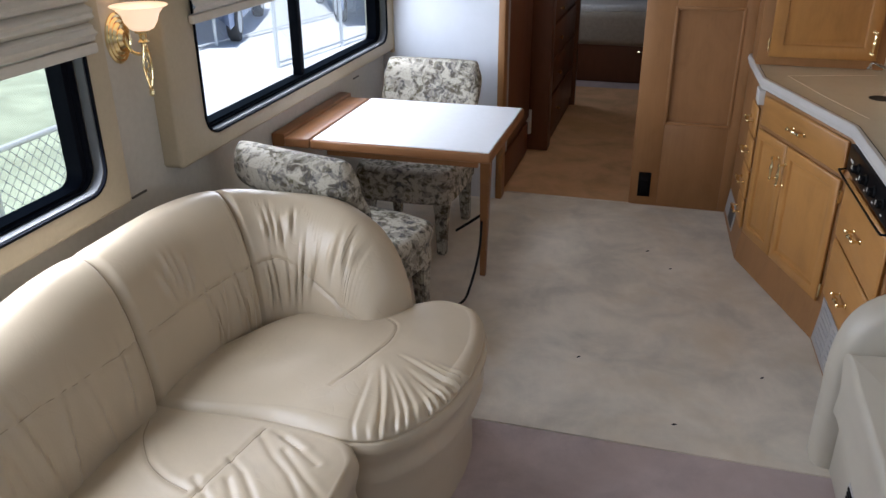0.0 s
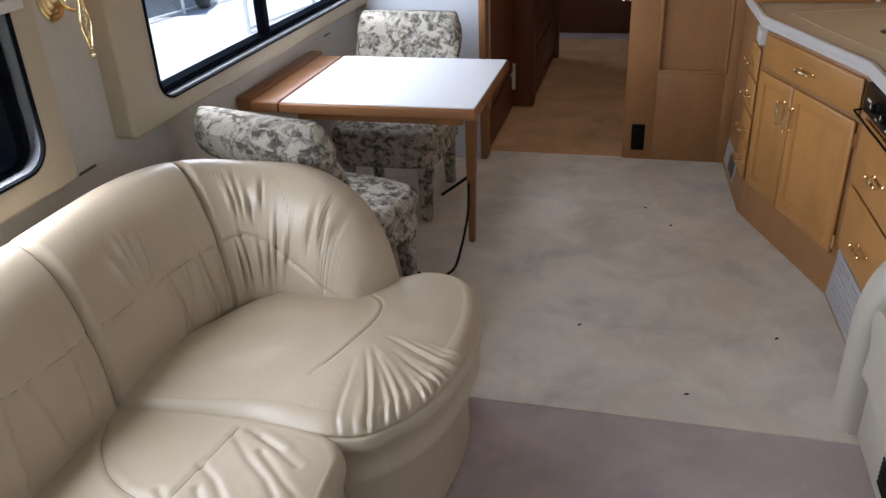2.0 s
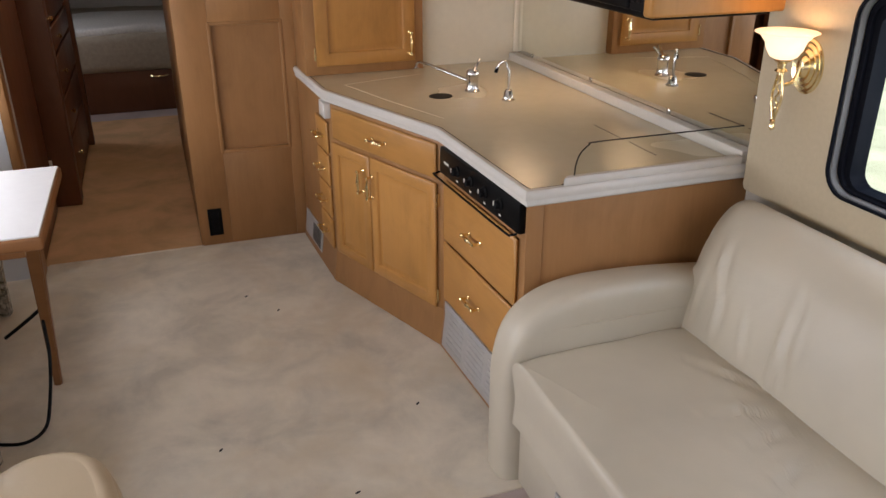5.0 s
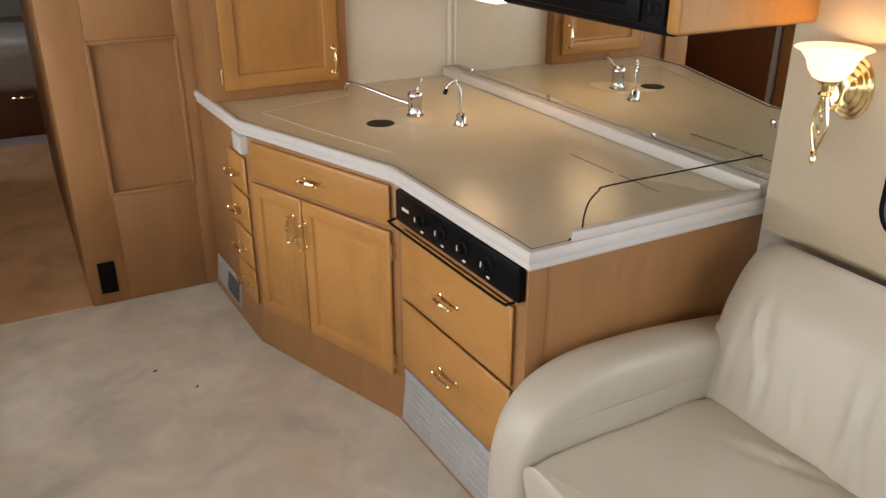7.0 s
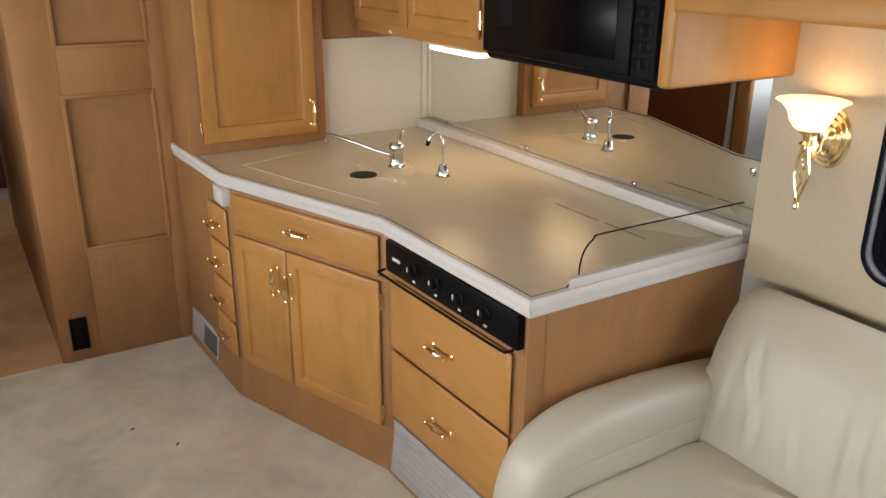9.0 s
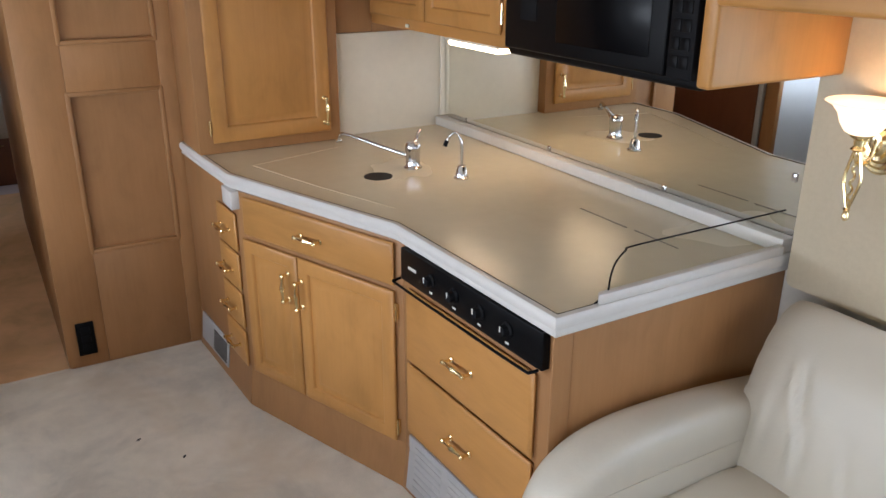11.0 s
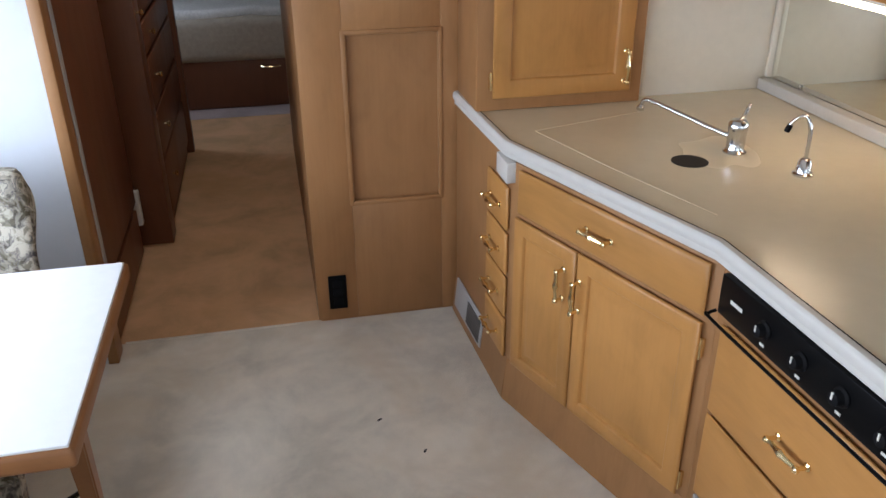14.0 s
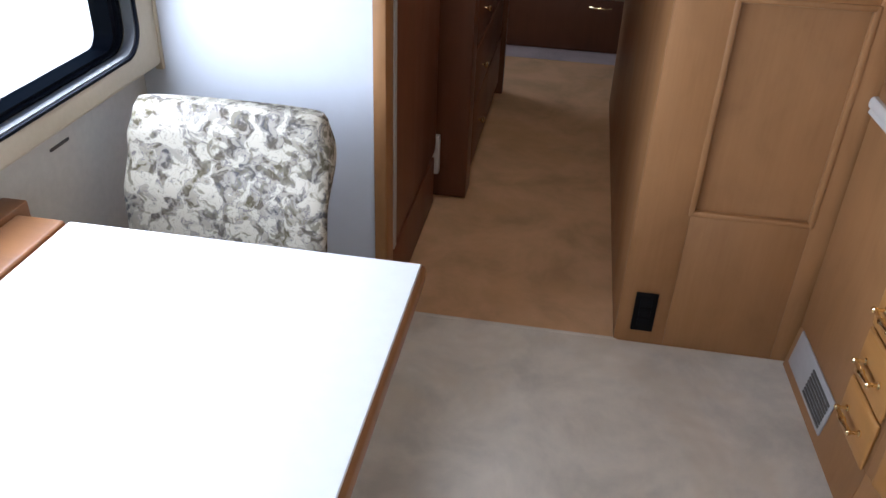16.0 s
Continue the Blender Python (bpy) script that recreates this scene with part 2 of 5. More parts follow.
def glass(name, tint=(1, 1, 1)):
    m = bpy.data.materials.new(name)
    m.use_nodes = True
    t = m.node_tree
    t.nodes.clear()
    out, mixn = t.nodes.new("ShaderNodeOutputMaterial"), t.nodes.new("ShaderNodeMixShader")
    tr, gl = t.nodes.new("ShaderNodeBsdfTransparent"), t.nodes.new("ShaderNodeBsdfGlossy")
    mixn.inputs[0].default_value = 0.04
    tr.inputs[0].default_value = (*tint, 1)
    gl.inputs["Roughness"].default_value = 0.02
    t.links.new(tr.outputs[0], mixn.inputs[1])
    t.links.new(gl.outputs[0], mixn.inputs[2])
    t.links.new(mixn.outputs[0], out.inputs[0])
    return m


PANE = glass("window_glass", (0.93, 0.97, 0.98))
ACRYLIC = glass("clear_acrylic", (0.95, 0.96, 0.93))


def glow(name, colour, power):
    m = mat(name, (0.8, 0.78, 0.72), 0.4)
    b = m.node_tree.nodes["Principled BSDF"]
    b.inputs["Emission Color"].default_value = (*colour, 1)
    b.inputs["Emission Strength"].default_value = power
    return m


SHADE = glow("lit_alabaster_glass", (1.0, 0.66, 0.38), 0.9)
STRIP = glow("lit_strip_lens", (1.0, 0.70, 0.40), 9.0)
BULB = glow("lamp_bulb", (1.0, 0.62, 0.30), 34.0)

# ---- mesh helpers ----


def bx(x0, x1, y0, y1, z0, z1, bev=0.003, seg=2, bm=None):
    """A bevelled block, added to bm."""
    b = bmesh.new()
    g = bmesh.ops.create_cube(b, size=1.0)
    for v in b.verts:
        v.co = Vector(((x0 + x1) / 2 + v.co.x * (x1 - x0), (y0 + y1) / 2 + v.co.y * (y1 - y0), (z0 + z1) / 2 + v.co.z * (z1 - z0)))
    bev = min(bev, 0.45 * min(abs(x1 - x0), abs(y1 - y0), abs(z1 - z0)))
    if bev > 0:
        bmesh.ops.bevel(b, geom=b.edges[:], offset=bev, segments=seg, affect="EDGES", profile=0.5)
    return merge(bm, b)


def merge(bm, b):
    if bm is None:
        return b
    me = bpy.data.meshes.new("tmp")
    b.to_mesh(me)
    b.free()
    bm.from_mesh(me)
    bpy.data.meshes.remove(me)
    return bm


def prism(points, z0, z1, bev=0.0, seg=2, bm=None):
    """An upright prism over a plan polygon, counter-clockwise."""
    b = bmesh.new()
    f = b.faces.new([b.verts.new((x, y, z0)) for x, y in points])
    up = bmesh.ops.extrude_face_region(b, geom=[f])
    bmesh.ops.translate(b, verts=[v for v in up["geom"] if isinstance(v, bmesh.types.BMVert)], vec=(0, 0, z1 - z0))
    bmesh.ops.recalc_face_normals(b, faces=b.faces[:])
    if bev:
        bmesh.ops.bevel(b, geom=b.edges[:], offset=bev, segments=seg, affect="EDGES", profile=0.5)
    return merge(bm, b)


def turn(profile, n=24, m=None, bm=None):
    """A lathe: profile rows of (radius, height) round the local z axis, placed by m."""
    b = bmesh.new()
    rings = []
    for r, z in profile:
        rings.append([b.verts.new((r * math.cos(2 * math.pi * k / n), r * math.sin(2 * math.pi * k / n), z)) for k in range(n)])
    for p, q in zip(rings, rings[1:]):
        for k in range(n):
            b.faces.new((p[k], p[(k + 1) % n], q[(k + 1) % n], q[k]))
    b.faces.new(list(reversed(rings[0])))
    b.faces.new(rings[-1])
    bmesh.ops.recalc_face_normals(b, faces=b.faces[:])
    if m is not None:
        bmesh.ops.transform(b, matrix=m, verts=b.verts[:])
    return merge(bm, b)


def smooth_path(points, steps=8, closed=False):
    p = [Vector(q) for q in points]
    n, out = len(p), []
    for i in range(n if closed else n - 1):
        if closed:
            a, b, c, d = p[i - 1], p[i], p[(i + 1) % n], p[(i + 2) % n]
        else:
            a, b, c, d = p[max(i - 1, 0)], p[i], p[i + 1], p[min(i + 2, n - 1)]
        for k in range(steps):
            t = k / steps
            out.append(0.5 * ((2 * b) + (c - a) * t + (2 * a - 5 * b + 4 * c - d) * t * t + (3 * b - a - 3 * c + d) * t ** 3))
    if not closed:
        out.append(p[-1].copy())
    return out


def tube(points, r, n=8, steps=6, bm=None, radii=None):
    """A round bar along a smooth path."""
    path = smooth_path(points, steps) if steps > 1 else [Vector(q) for q in points]
    b = bmesh.new()
    rings = []
    side = None
    for i, q in enumerate(path):
        d = (path[min(i + 1, len(path) - 1)] - path[max(i - 1, 0)]).normalized()
        if side is None:
            side = d.orthogonal().normalized()
        side = (side - d * side.dot(d)).normalized()
        up = d.cross(side)
        rr = r if radii is None else radii(i / (len(path) - 1))
        rings.append([b.verts.new(q + rr * (math.cos(2 * math.pi * k / n) * side + math.sin(2 * math.pi * k / n) * up)) for k in range(n)])
    for p, q in zip(rings, rings[1:]):
        for k in range(n):
            b.faces.new((p[k], p[(k + 1) % n], q[(k + 1) % n], q[k]))
    b.faces.new(list(reversed(rings[0])))
    b.faces.new(rings[-1])
    bmesh.ops.recalc_face_normals(b, faces=b.faces[:])
    return merge(bm, b)


def grid(fn, nu, nv, bm=None, close_u=False):
    """A surface of nu by nv cells from fn(u, v), u and v in 0..1."""
    b = bmesh.new()
    rows = []
    for i in range(nu if close_u else nu + 1):
        rows.append([b.verts.new(fn(i / nu, j / nv)) for j in range(nv + 1)])
    for i in range(nu if close_u else nu):
        p, q = rows[i], rows[(i + 1) % len(rows)]
        for j in range(nv):
            b.faces.new((p[j], p[j + 1], q[j + 1], q[j]))
    return merge(bm, b)


def put(name, bm, material, parent=None, label="", smooth=True):
    me = bpy.data.meshes.new(name)
    bmesh.ops.remove_doubles(bm, verts=bm.verts[:], dist=1e-6)
    bm.to_mesh(me)
    bm.free()
    me.materials.append(material)
    if smooth:
        me.polygons.foreach_set("use_smooth", [True] * len(me.polygons))
        me.set_sharp_from_angle(angle=radians(38))
    ob = new(name, me)
    if parent is not None:
        ob.parent = parent
    if label:
        ob["label"] = label
    return ob


def part(name, bm, material, parent, label="", smooth=True):
    return put(name, bm, material, parent, label, smooth)


def thing(name, m, label, category, group=""):
    ob = new(name)
    ob.empty_display_size = 0.05
    ob.matrix_world = m
    return tagged(ob, label, category, group)


def structure(name, bm, material, label, category="", smooth=True):
    return tagged(put(name, bm, material, None, "", smooth), label, category or name.split("_")[0], kind="structure")


def facing(a, b):
    """A frame at plan point a: local x runs to plan point b, local y runs into the furniture."""
    return pose(a[0], a[1], 0, 0, 0, math.degrees(math.atan2(b[1] - a[1], b[0] - a[0])))


def run(a, b):
    return math.hypot(b[0] - a[0], b[1] - a[1])

# ---- shell ----
GREYD = mottled("dark_slot_grey", (0.10, 0.09, 0.08), 0.6, 0.1)
XL, XR, YF, YB, ZC = -0.44, 2.76, -1.9, 10.3, 2.13
structure("floor_main", bx(XL - 0.06, XR + 0.06, 2.85, 5.165, -0.06, 0.0, 0), CARPET, "worn beige cut-pile carpet with faint stains")
structure("floor_front", bx(XL - 0.06, XR + 0.06, YF, 2.848, -0.06, -0.004, 0), PINKC, "faded mauve cut-pile carpet of the cab end")
structure("floor_hall", bx(XL - 0.06, XR + 0.06, 5.167, 8.12, -0.06, -0.003, 0), HALLC, "hallway carpet behind a seam, warm light put into its tan colour")
structure("floor_bedroom", bx(XL - 0.06, XR + 0.06, 8.122, YB, -0.06, -0.002, 0), PINKC, "faded mauve bedroom carpet past the doorway")
structure("carpet_seam", tube([(0.30, 5.168, 0.0), (0.70, 5.166, 0.0), (1.06, 5.168, 0.0)], 0.006, 8, 4), CARPET, "pale raised carpet seam at the hallway", "trim")
# assumed roof opening, out of view, made to hold the added hallway lamp
ADDED_VENT = (0.55, 0.91, 5.92, 6.28)
b = bx(XL - 0.06, XR + 0.06, YF, ADDED_VENT[2], ZC, ZC + 0.05, 0)
b = bx(XL - 0.06, XR + 0.06, ADDED_VENT[3], YB, ZC, ZC + 0.05, 0, bm=b)
b = bx(XL - 0.06, ADDED_VENT[0], ADDED_VENT[2], ADDED_VENT[3], ZC, ZC + 0.05, 0, bm=b)
b = bx(ADDED_VENT[1], XR + 0.06, ADDED_VENT[2], ADDED_VENT[3], ZC, ZC + 0.05, 0, bm=b)
structure("ceiling", b, CEIL, "cream padded ceiling lining")
structure("roof_vent_lid", bx(ADDED_VENT[0] - 0.22, ADDED_VENT[1] + 0.22, ADDED_VENT[2] - 0.22, ADDED_VENT[3] + 0.22, ZC + 0.10, ZC + 0.13, 0.01), PLATE, "white plastic lid of an unseen roof vent added over the hallway", "vent")


def rounded(y0, y1, z0, z1, r, n=6):
    pts = []
    for cy, cz, a0 in ((y1 - r, z0 + r, -90), (y1 - r, z1 - r, 0), (y0 + r, z1 - r, 90), (y0 + r, z0 + r, 180)):
        for k in range(n + 1):
            a = radians(a0 + 90 * k / n)
            pts.append((cy + r * math.cos(a), cz + r * math.sin(a)))
    return pts


def ring_frame(x0, x1, outer, inner, bm=None):
    """A frame in a side wall between two closed outlines in y and z, from x0 to x1."""
    b = bmesh.new()
    n = len(outer)
    vs = [[b.verts.new((x, y, z)) for y, z in o] for x, o in ((x0, outer), (x1, outer), (x1, inner), (x0, inner))]
    for p, q in zip(vs, vs[1:] + vs[:1]):
        for k in range(n):
            b.faces.new((p[k], p[(k + 1) % n], q[(k + 1) % n], q[k]))
    bmesh.ops.recalc_face_normals(b, faces=b.faces[:])
    return merge(bm, b)


# window openings: y0, y1, z0, z1
W_SOFA, W_DIN, W_COUCH = (0.95, 2.42, 0.945, 1.62), (2.985, 4.925, 0.945, 1.62), (1.25, 2.70, 0.95, 1.50)


def wall_with(name, x0, x1, holes, y0, y1, material, label):
    ys, b = [y0], None
    for h in holes:
        b = bx(x0, x1, ys[-1], h[0], 0.0, ZC, 0, bm=b)
        b = bx(x0, x1, h[0], h[1], 0.0, h[2], 0, bm=b)
        b = bx(x0, x1, h[0], h[1], h[3], ZC, 0, bm=b)
        ys.append(h[1])
    b = bx(x0, x1, ys[-1], y1, 0.0, ZC, 0, bm=b)
    return structure(name, b, material, label)


# assumed bedroom opening, never in view, added for the lamp behind it
ADDED_BEDWIN = (7.6, 8.3, 1.0, 1.5)
wall_with("wall_west", XL - 0.06, XL, [W_SOFA, W_DIN, ADDED_BEDWIN], YF, YB, WALLP, "grey-cream papered side wall with windows")
wall_with("wall_east", XR, XR + 0.06, [W_COUCH], YF, YB, WALLP, "grey-cream papered side wall above the couch")
WS = (0.1, 2.3, 1.05, 1.95)
b = bx(XL - 0.06, WS[0], YF - 0.06, YF, 0, ZC, 0)
b = bx(WS[1], XR + 0.06, YF - 0.06, YF, 0, ZC, 0, bm=b)
b = bx(WS[0], WS[1], YF - 0.06, YF, 0, WS[2], 0, bm=b)
b = bx(WS[0], WS[1], YF - 0.06, YF, WS[3], ZC, 0, bm=b)
structure("wall_south", b, WALLP, "front wall with the windscreen opening")
structure("wall_north", bx(XL - 0.06, XR + 0.06, YB, YB + 0.06, 0, ZC, 0), WALLP, "rear bedroom wall")


def surround(name, xw, xin, y0, y1, z0, z1, hole, label):
    """The padded panel round a window: a thick plate with a rounded opening."""
    n = 8
    outer, inner = rounded(y0, y1, z0, z1, 0.02, n), rounded(hole[0], hole[1], hole[2], hole[3], 0.075, n)
    b = ring_frame(xw, xin, outer, inner)
    edges = [e for e in b.edges if all(abs(v.co.x - xin) < 1e-6 for v in e.verts) and len(e.link_faces) == 2
             and abs(e.link_faces[0].normal.dot(e.link_faces[1].normal)) < 0.5]
    bmesh.ops.bevel(b, geom=edges, offset=0.012, segments=3, affect="EDGES", profile=0.5)
    return structure(name, b, VINYL, label, "trim")


XT = -0.37
surround("trim_sofa_window", XL, XT, 0.70, 2.52, 0.865, 1.78, W_SOFA, "cream padded vinyl panel around the sofa window")
surround("trim_dinette_window", XL, XT, 2.80, 5.03, 0.875, 1.78, W_DIN, "cream padded vinyl panel around the dinette window")
surround("trim_couch_window", 2.70, XR, 1.0, 3.03, 0.845, 1.62, W_COUCH, "cream padded vinyl panel around the couch window")


def window(name, x, xr, w, mullion, label):
    """Black framed window in a side wall: x is the glass plane, xr the room side of the frame."""
    s = 1 if xr > x else -1
    root = tagged(thing(name, pose(0, 0, 0), label, "window"), kind="structure")
    n = 8
    rim = 0.006
    o1 = rounded(w[0] + rim, w[1] - rim, w[2] + rim, w[3] - rim, 0.07, n)
    o2 = rounded(w[0] + 0.042, w[1] - 0.042, w[2] + 0.020, w[3] - 0.05, 0.045, n)
    o3 = rounded(w[0] + 0.022, w[1] - 0.022, w[2] + 0.013, w[3] - 0.024, 0.06, n)
    part("window_frame", ring_frame(x - s * 0.02, x + s * 0.035, o1, o2), BLACKF, root)
    part("rim", ring_frame(x + s * 0.035, x + s * 0.047, o1, o3), BLACKF, root, "slim black inner rim")
    part("trim_ring", ring_frame(xr - s * 0.004, xr + s * 0.004, rounded(w[0] - 0.005, w[1] + 0.005, w[2] - 0.005, w[3] + 0.005, 0.08, n),
                                 rounded(w[0] + 0.003, w[1] - 0.003, w[2] + 0.003, w[3] - 0.003, 0.07, n)), BLACKF, root, "thin black edging")
    part("reveal", ring_frame(min(x + s * 0.049, xr - s * 0.005), max(x + s * 0.049, xr - s * 0.005), rounded(w[0] + 0.001, w[1] - 0.001, w[2] + 0.001, w[3] - 0.001, 0.073, n),
                              rounded(w[0] + 0.006, w[1] - 0.006, w[2] + 0.006, w[3] - 0.006, 0.068, n)), REVEAL, root, "grey metal reveal")
    spans = [w[0] + 0.042] + ([mullion - 0.022, mullion + 0.022] if mullion else []) + [w[1] - 0.042]
    if mullion:
        b = bx(x - s * 0.016, x + s * 0.028, mullion - 0.028, mullion - 0.004, w[2] + 0.016, w[3] - 0.045, 0.003)
        part("mullion", b, BLACKF, root)
        b = bx(x - s * 0.022, x + s * 0.018, mullion - 0.003, mullion + 0.03, w[2] + 0.016, w[3] - 0.045, 0.003)
        part("sash_stile", b, BLACKF, root)
    for y0, y1 in zip(spans[::2], spans[1::2]):
        p = part("pane", bx(x - 0.002, x + 0.002, y0, y1, w[2] + 0.018, w[3] - 0.048, 0), PANE, root)
        p.visible_shadow = False
    return root


window("window_1", -0.455, XT, W_SOFA, None, "black framed side window behind the cream sofa")
window("window_2", -0.455, XT, W_DIN, 3.93, "black framed sliding window beside the dinette table")
window("window_3", 2.775, 2.70, W_COUCH, None, "black framed side window above the couch")


def blind(w, zb, label):
    """A raised pleated blind: stacked folds with a bottom rail."""
    root = thing("pleated_blind", pose(0, 0, 0), label, "blind")
    b = bmesh.new()
    n = int((w[3] - zb) / 0.052) * 12
    rows = []
    for k in range(n + 1):
        z = zb + 0.03 + (w[3] + 0.02 - zb - 0.03) * k / n
        x = XT + 0.006 + 0.026 * abs(math.sin(math.pi * k / 12)) ** 0.6 + 0.004 * math.sin(k * 1.3)
        rows.append([b.verts.new((x, w[0] - 0.03, z)), b.verts.new((x, w[1] + 0.03, z))])
    for p, q in zip(rows, rows[1:]):
        b.faces.new((p[0], p[1], q[1], q[0]))
    bmesh.ops.solidify(b, geom=b.faces[:], thickness=0.002)
    part("pleats", b, BLIND, root)
    part("bottom_rail", bx(XT + 0.002, XT + 0.026, w[0] - 0.035, w[1] + 0.035, zb, zb + 0.03, 0.006), BLIND, root)
    part("head_rail", bx(XT + 0.002, XT + 0.034, w[0] - 0.035, w[1] + 0.035, w[3] + 0.02, w[3] + 0.06, 0.006), BLIND, root)
    return root


blind(W_SOFA, 1.345, "cream pleated blind half drawn over the sofa window")
blind(W_DIN, 1.345, "cream pleated blind half drawn over the dinette window")

# small slots in the lower wall
for y, z in ((2.60, 0.835), (4.55, 0.80)):
    r = tagged(put("wall_slot", bx(XL - 0.004, XL + 0.004, y, y + 0.08, z, z + 0.008, 0.002), GREYD), "narrow dark slot in the papered side wall", "vent")

# end wall of the dinette recess, and the refrigerator enclosure
structure("wall_recess", bx(XL, 0.255, 5.04, 5.10, 0.0, ZC, 0), WHITEWALL, "smooth pale bluish-white panel behind the dinette chair", "wall")
structure("trim_recess", bx(0.257, 0.295, 5.03, 5.125, 0.0, ZC, 0.004), BROWN, "brown wooden corner trim beside the pale panel", "trim")
structure("trim_corner_strip", bx(XT - 0.02, XT + 0.004, 5.022, 5.038, 0.86, ZC, 0.003), VINYL, "cream corner bead of the recess", "trim")
fr = thing("refrigerator", pose(0.285, 5.15, 0), "built-in refrigerator with dark wooden door panels and metal edging", "refrigerator")
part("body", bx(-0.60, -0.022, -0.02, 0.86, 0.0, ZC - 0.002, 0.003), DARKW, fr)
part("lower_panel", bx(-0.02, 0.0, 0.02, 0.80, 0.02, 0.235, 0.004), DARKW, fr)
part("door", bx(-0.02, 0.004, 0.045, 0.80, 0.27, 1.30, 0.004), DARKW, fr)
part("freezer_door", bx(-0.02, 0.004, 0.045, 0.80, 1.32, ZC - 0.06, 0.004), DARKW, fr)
part("metal_edge", bx(-0.02, 0.008, 0.0, 0.035, 0.26, ZC - 0.05, 0.003), ALU, fr, "brushed aluminium door edging")
pl = tagged(put("floor_outlet_plate", bx(0.262, 0.294, 6.005, 6.045, 0.13, 0.30, 0.003), PLATE), "small white plastic plate low on the wood", "plate")

hc = thing("hall_cabinet", pose(0.41, 6.12, 0), "tall dark cherry hallway cabinet with brass knobs", "cabinet")
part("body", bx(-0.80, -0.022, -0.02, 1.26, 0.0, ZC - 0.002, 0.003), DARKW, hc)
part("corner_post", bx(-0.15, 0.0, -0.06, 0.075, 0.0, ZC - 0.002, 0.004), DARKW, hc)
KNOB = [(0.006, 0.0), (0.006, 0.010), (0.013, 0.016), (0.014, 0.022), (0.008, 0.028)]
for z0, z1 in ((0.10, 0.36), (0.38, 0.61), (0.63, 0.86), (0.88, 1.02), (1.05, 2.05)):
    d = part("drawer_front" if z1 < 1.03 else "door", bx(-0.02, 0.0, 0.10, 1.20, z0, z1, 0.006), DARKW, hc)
    part("knob", turn(KNOB, 14, pose(0.0, 0.30, (z0 + z1) / 2, 0, 90, 0)), BRASS, d, "brass knob")
part("knob", turn(KNOB, 14, pose(0.0, 0.0, 1.09, 0, 90, 0)), BRASS, hc, "brass knob")
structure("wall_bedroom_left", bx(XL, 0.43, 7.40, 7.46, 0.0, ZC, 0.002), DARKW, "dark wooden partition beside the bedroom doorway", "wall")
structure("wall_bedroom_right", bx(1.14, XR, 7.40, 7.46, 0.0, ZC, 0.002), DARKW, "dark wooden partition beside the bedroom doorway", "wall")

# panelled partition between kitchen and hallway
structure("wall_partition", bx(1.05, 1.075, 5.185, 7.40, 0.0, ZC, 0.002), BROWN, "cherry wood side of the hallway partition", "wall")
pd = tagged(thing("door_1", pose(1.05, 5.165, 0), "brown cherry panelled partition with two recessed panels", "door"), kind="structure")
W = 1.66 - 1.05
PX0, PX1 = 1.212 - 1.05, 1.562 - 1.05
PZ = ((0.505, 1.15), (1.342, 2.0))
part("stile", bx(0.0, PX0, 0.0, 0.022, 0.0, ZC, 0.002), BROWN, pd)
part("stile", bx(PX1, W, 0.0, 0.022, 0.0, ZC, 0.002), BROWN, pd)
zs = [0.0, PZ[0][0], PZ[0][1], PZ[1][0], PZ[1][1], ZC]
for z0, z1 in zip(zs[::2], zs[1::2]):
    part("rail", bx(PX0, PX1, 0.001, 0.022, z0, z1, 0.002), BROWN, pd)
for z0, z1 in PZ:
    part("panel", bx(PX0 - 0.004, PX1 + 0.004, 0.019, 0.0225, z0 - 0.004, z1 + 0.004, 0), BROWN, pd)
    for q in ((PX0 - 0.008, PX0 + 0.010, z0 - 0.008, z1 + 0.008), (PX1 - 0.010, PX1 + 0.008, z0 - 0.008, z1 + 0.008),
              (PX0, PX1, z0 - 0.008, z0 + 0.010), (PX0, PX1, z1 - 0.010, z1 + 0.008)):
        part("moulding", bx(q[0], q[1], -0.004, 0.0185, q[2], q[3], 0.005), BROWN, pd)
so = thing("wall_outlet", pose(1.133, 5.163, 0.130), "black power outlet plate low on the partition", "outlet")
part("plate", bx(-0.036, 0.036, -0.007, 0.0, -0.075, 0.075, 0.004), BLACKP, so)
for z in (-0.038, 0.0, 0.038):
    part("socket", bx(-0.019, 0.019, -0.011, -0.006, z - 0.016, z + 0.016, 0.004), BLACKM, so)

# ---- bedroom ----
bed = thing("bed", pose(0.85, 8.35, 0), "made bed on a dark wooden base with tan spread", "bed")
part("base", bx(-1.0, 1.2, 0.0, 1.9, 0.0, 0.36, 0.01), DARKW, bed)


def soft_block(x0, x1, y0, y1, z0, z1, amp, n=40):
    b = bx(x0, x1, y0, y1, z0, z1, 0.06, 4)
    bmesh.ops.subdivide_edges(b, edges=[e for e in b.edges if e.calc_length() > 0.15], cuts=12, use_grid_fill=True)
    for v in b.verts:
        if v.co.z > z0 + 0.02:
            v.co += Vector((0.3, -0.4, 1.0)) * amp * noise.noise(v.co * 5.0)
    return b


part("bedspread", soft_block(-1.02, 1.22, -0.03, 1.9, 0.34, 0.66, 0.02), BEDTOP, bed)
part("fleece", soft_block(-1.0, 1.2, 0.02, 1.0, 0.64, 0.72, 0.03), FLUFF, bed)
part("drawer_handle", tube([(0.04, -0.01, 0.30), (0.08, -0.03, 0.30), (0.14, -0.03, 0.30), (0.18, -0.01, 0.30)], 0.006), BRASS, bed, "brass pull")

# ---- cabinet parts ----


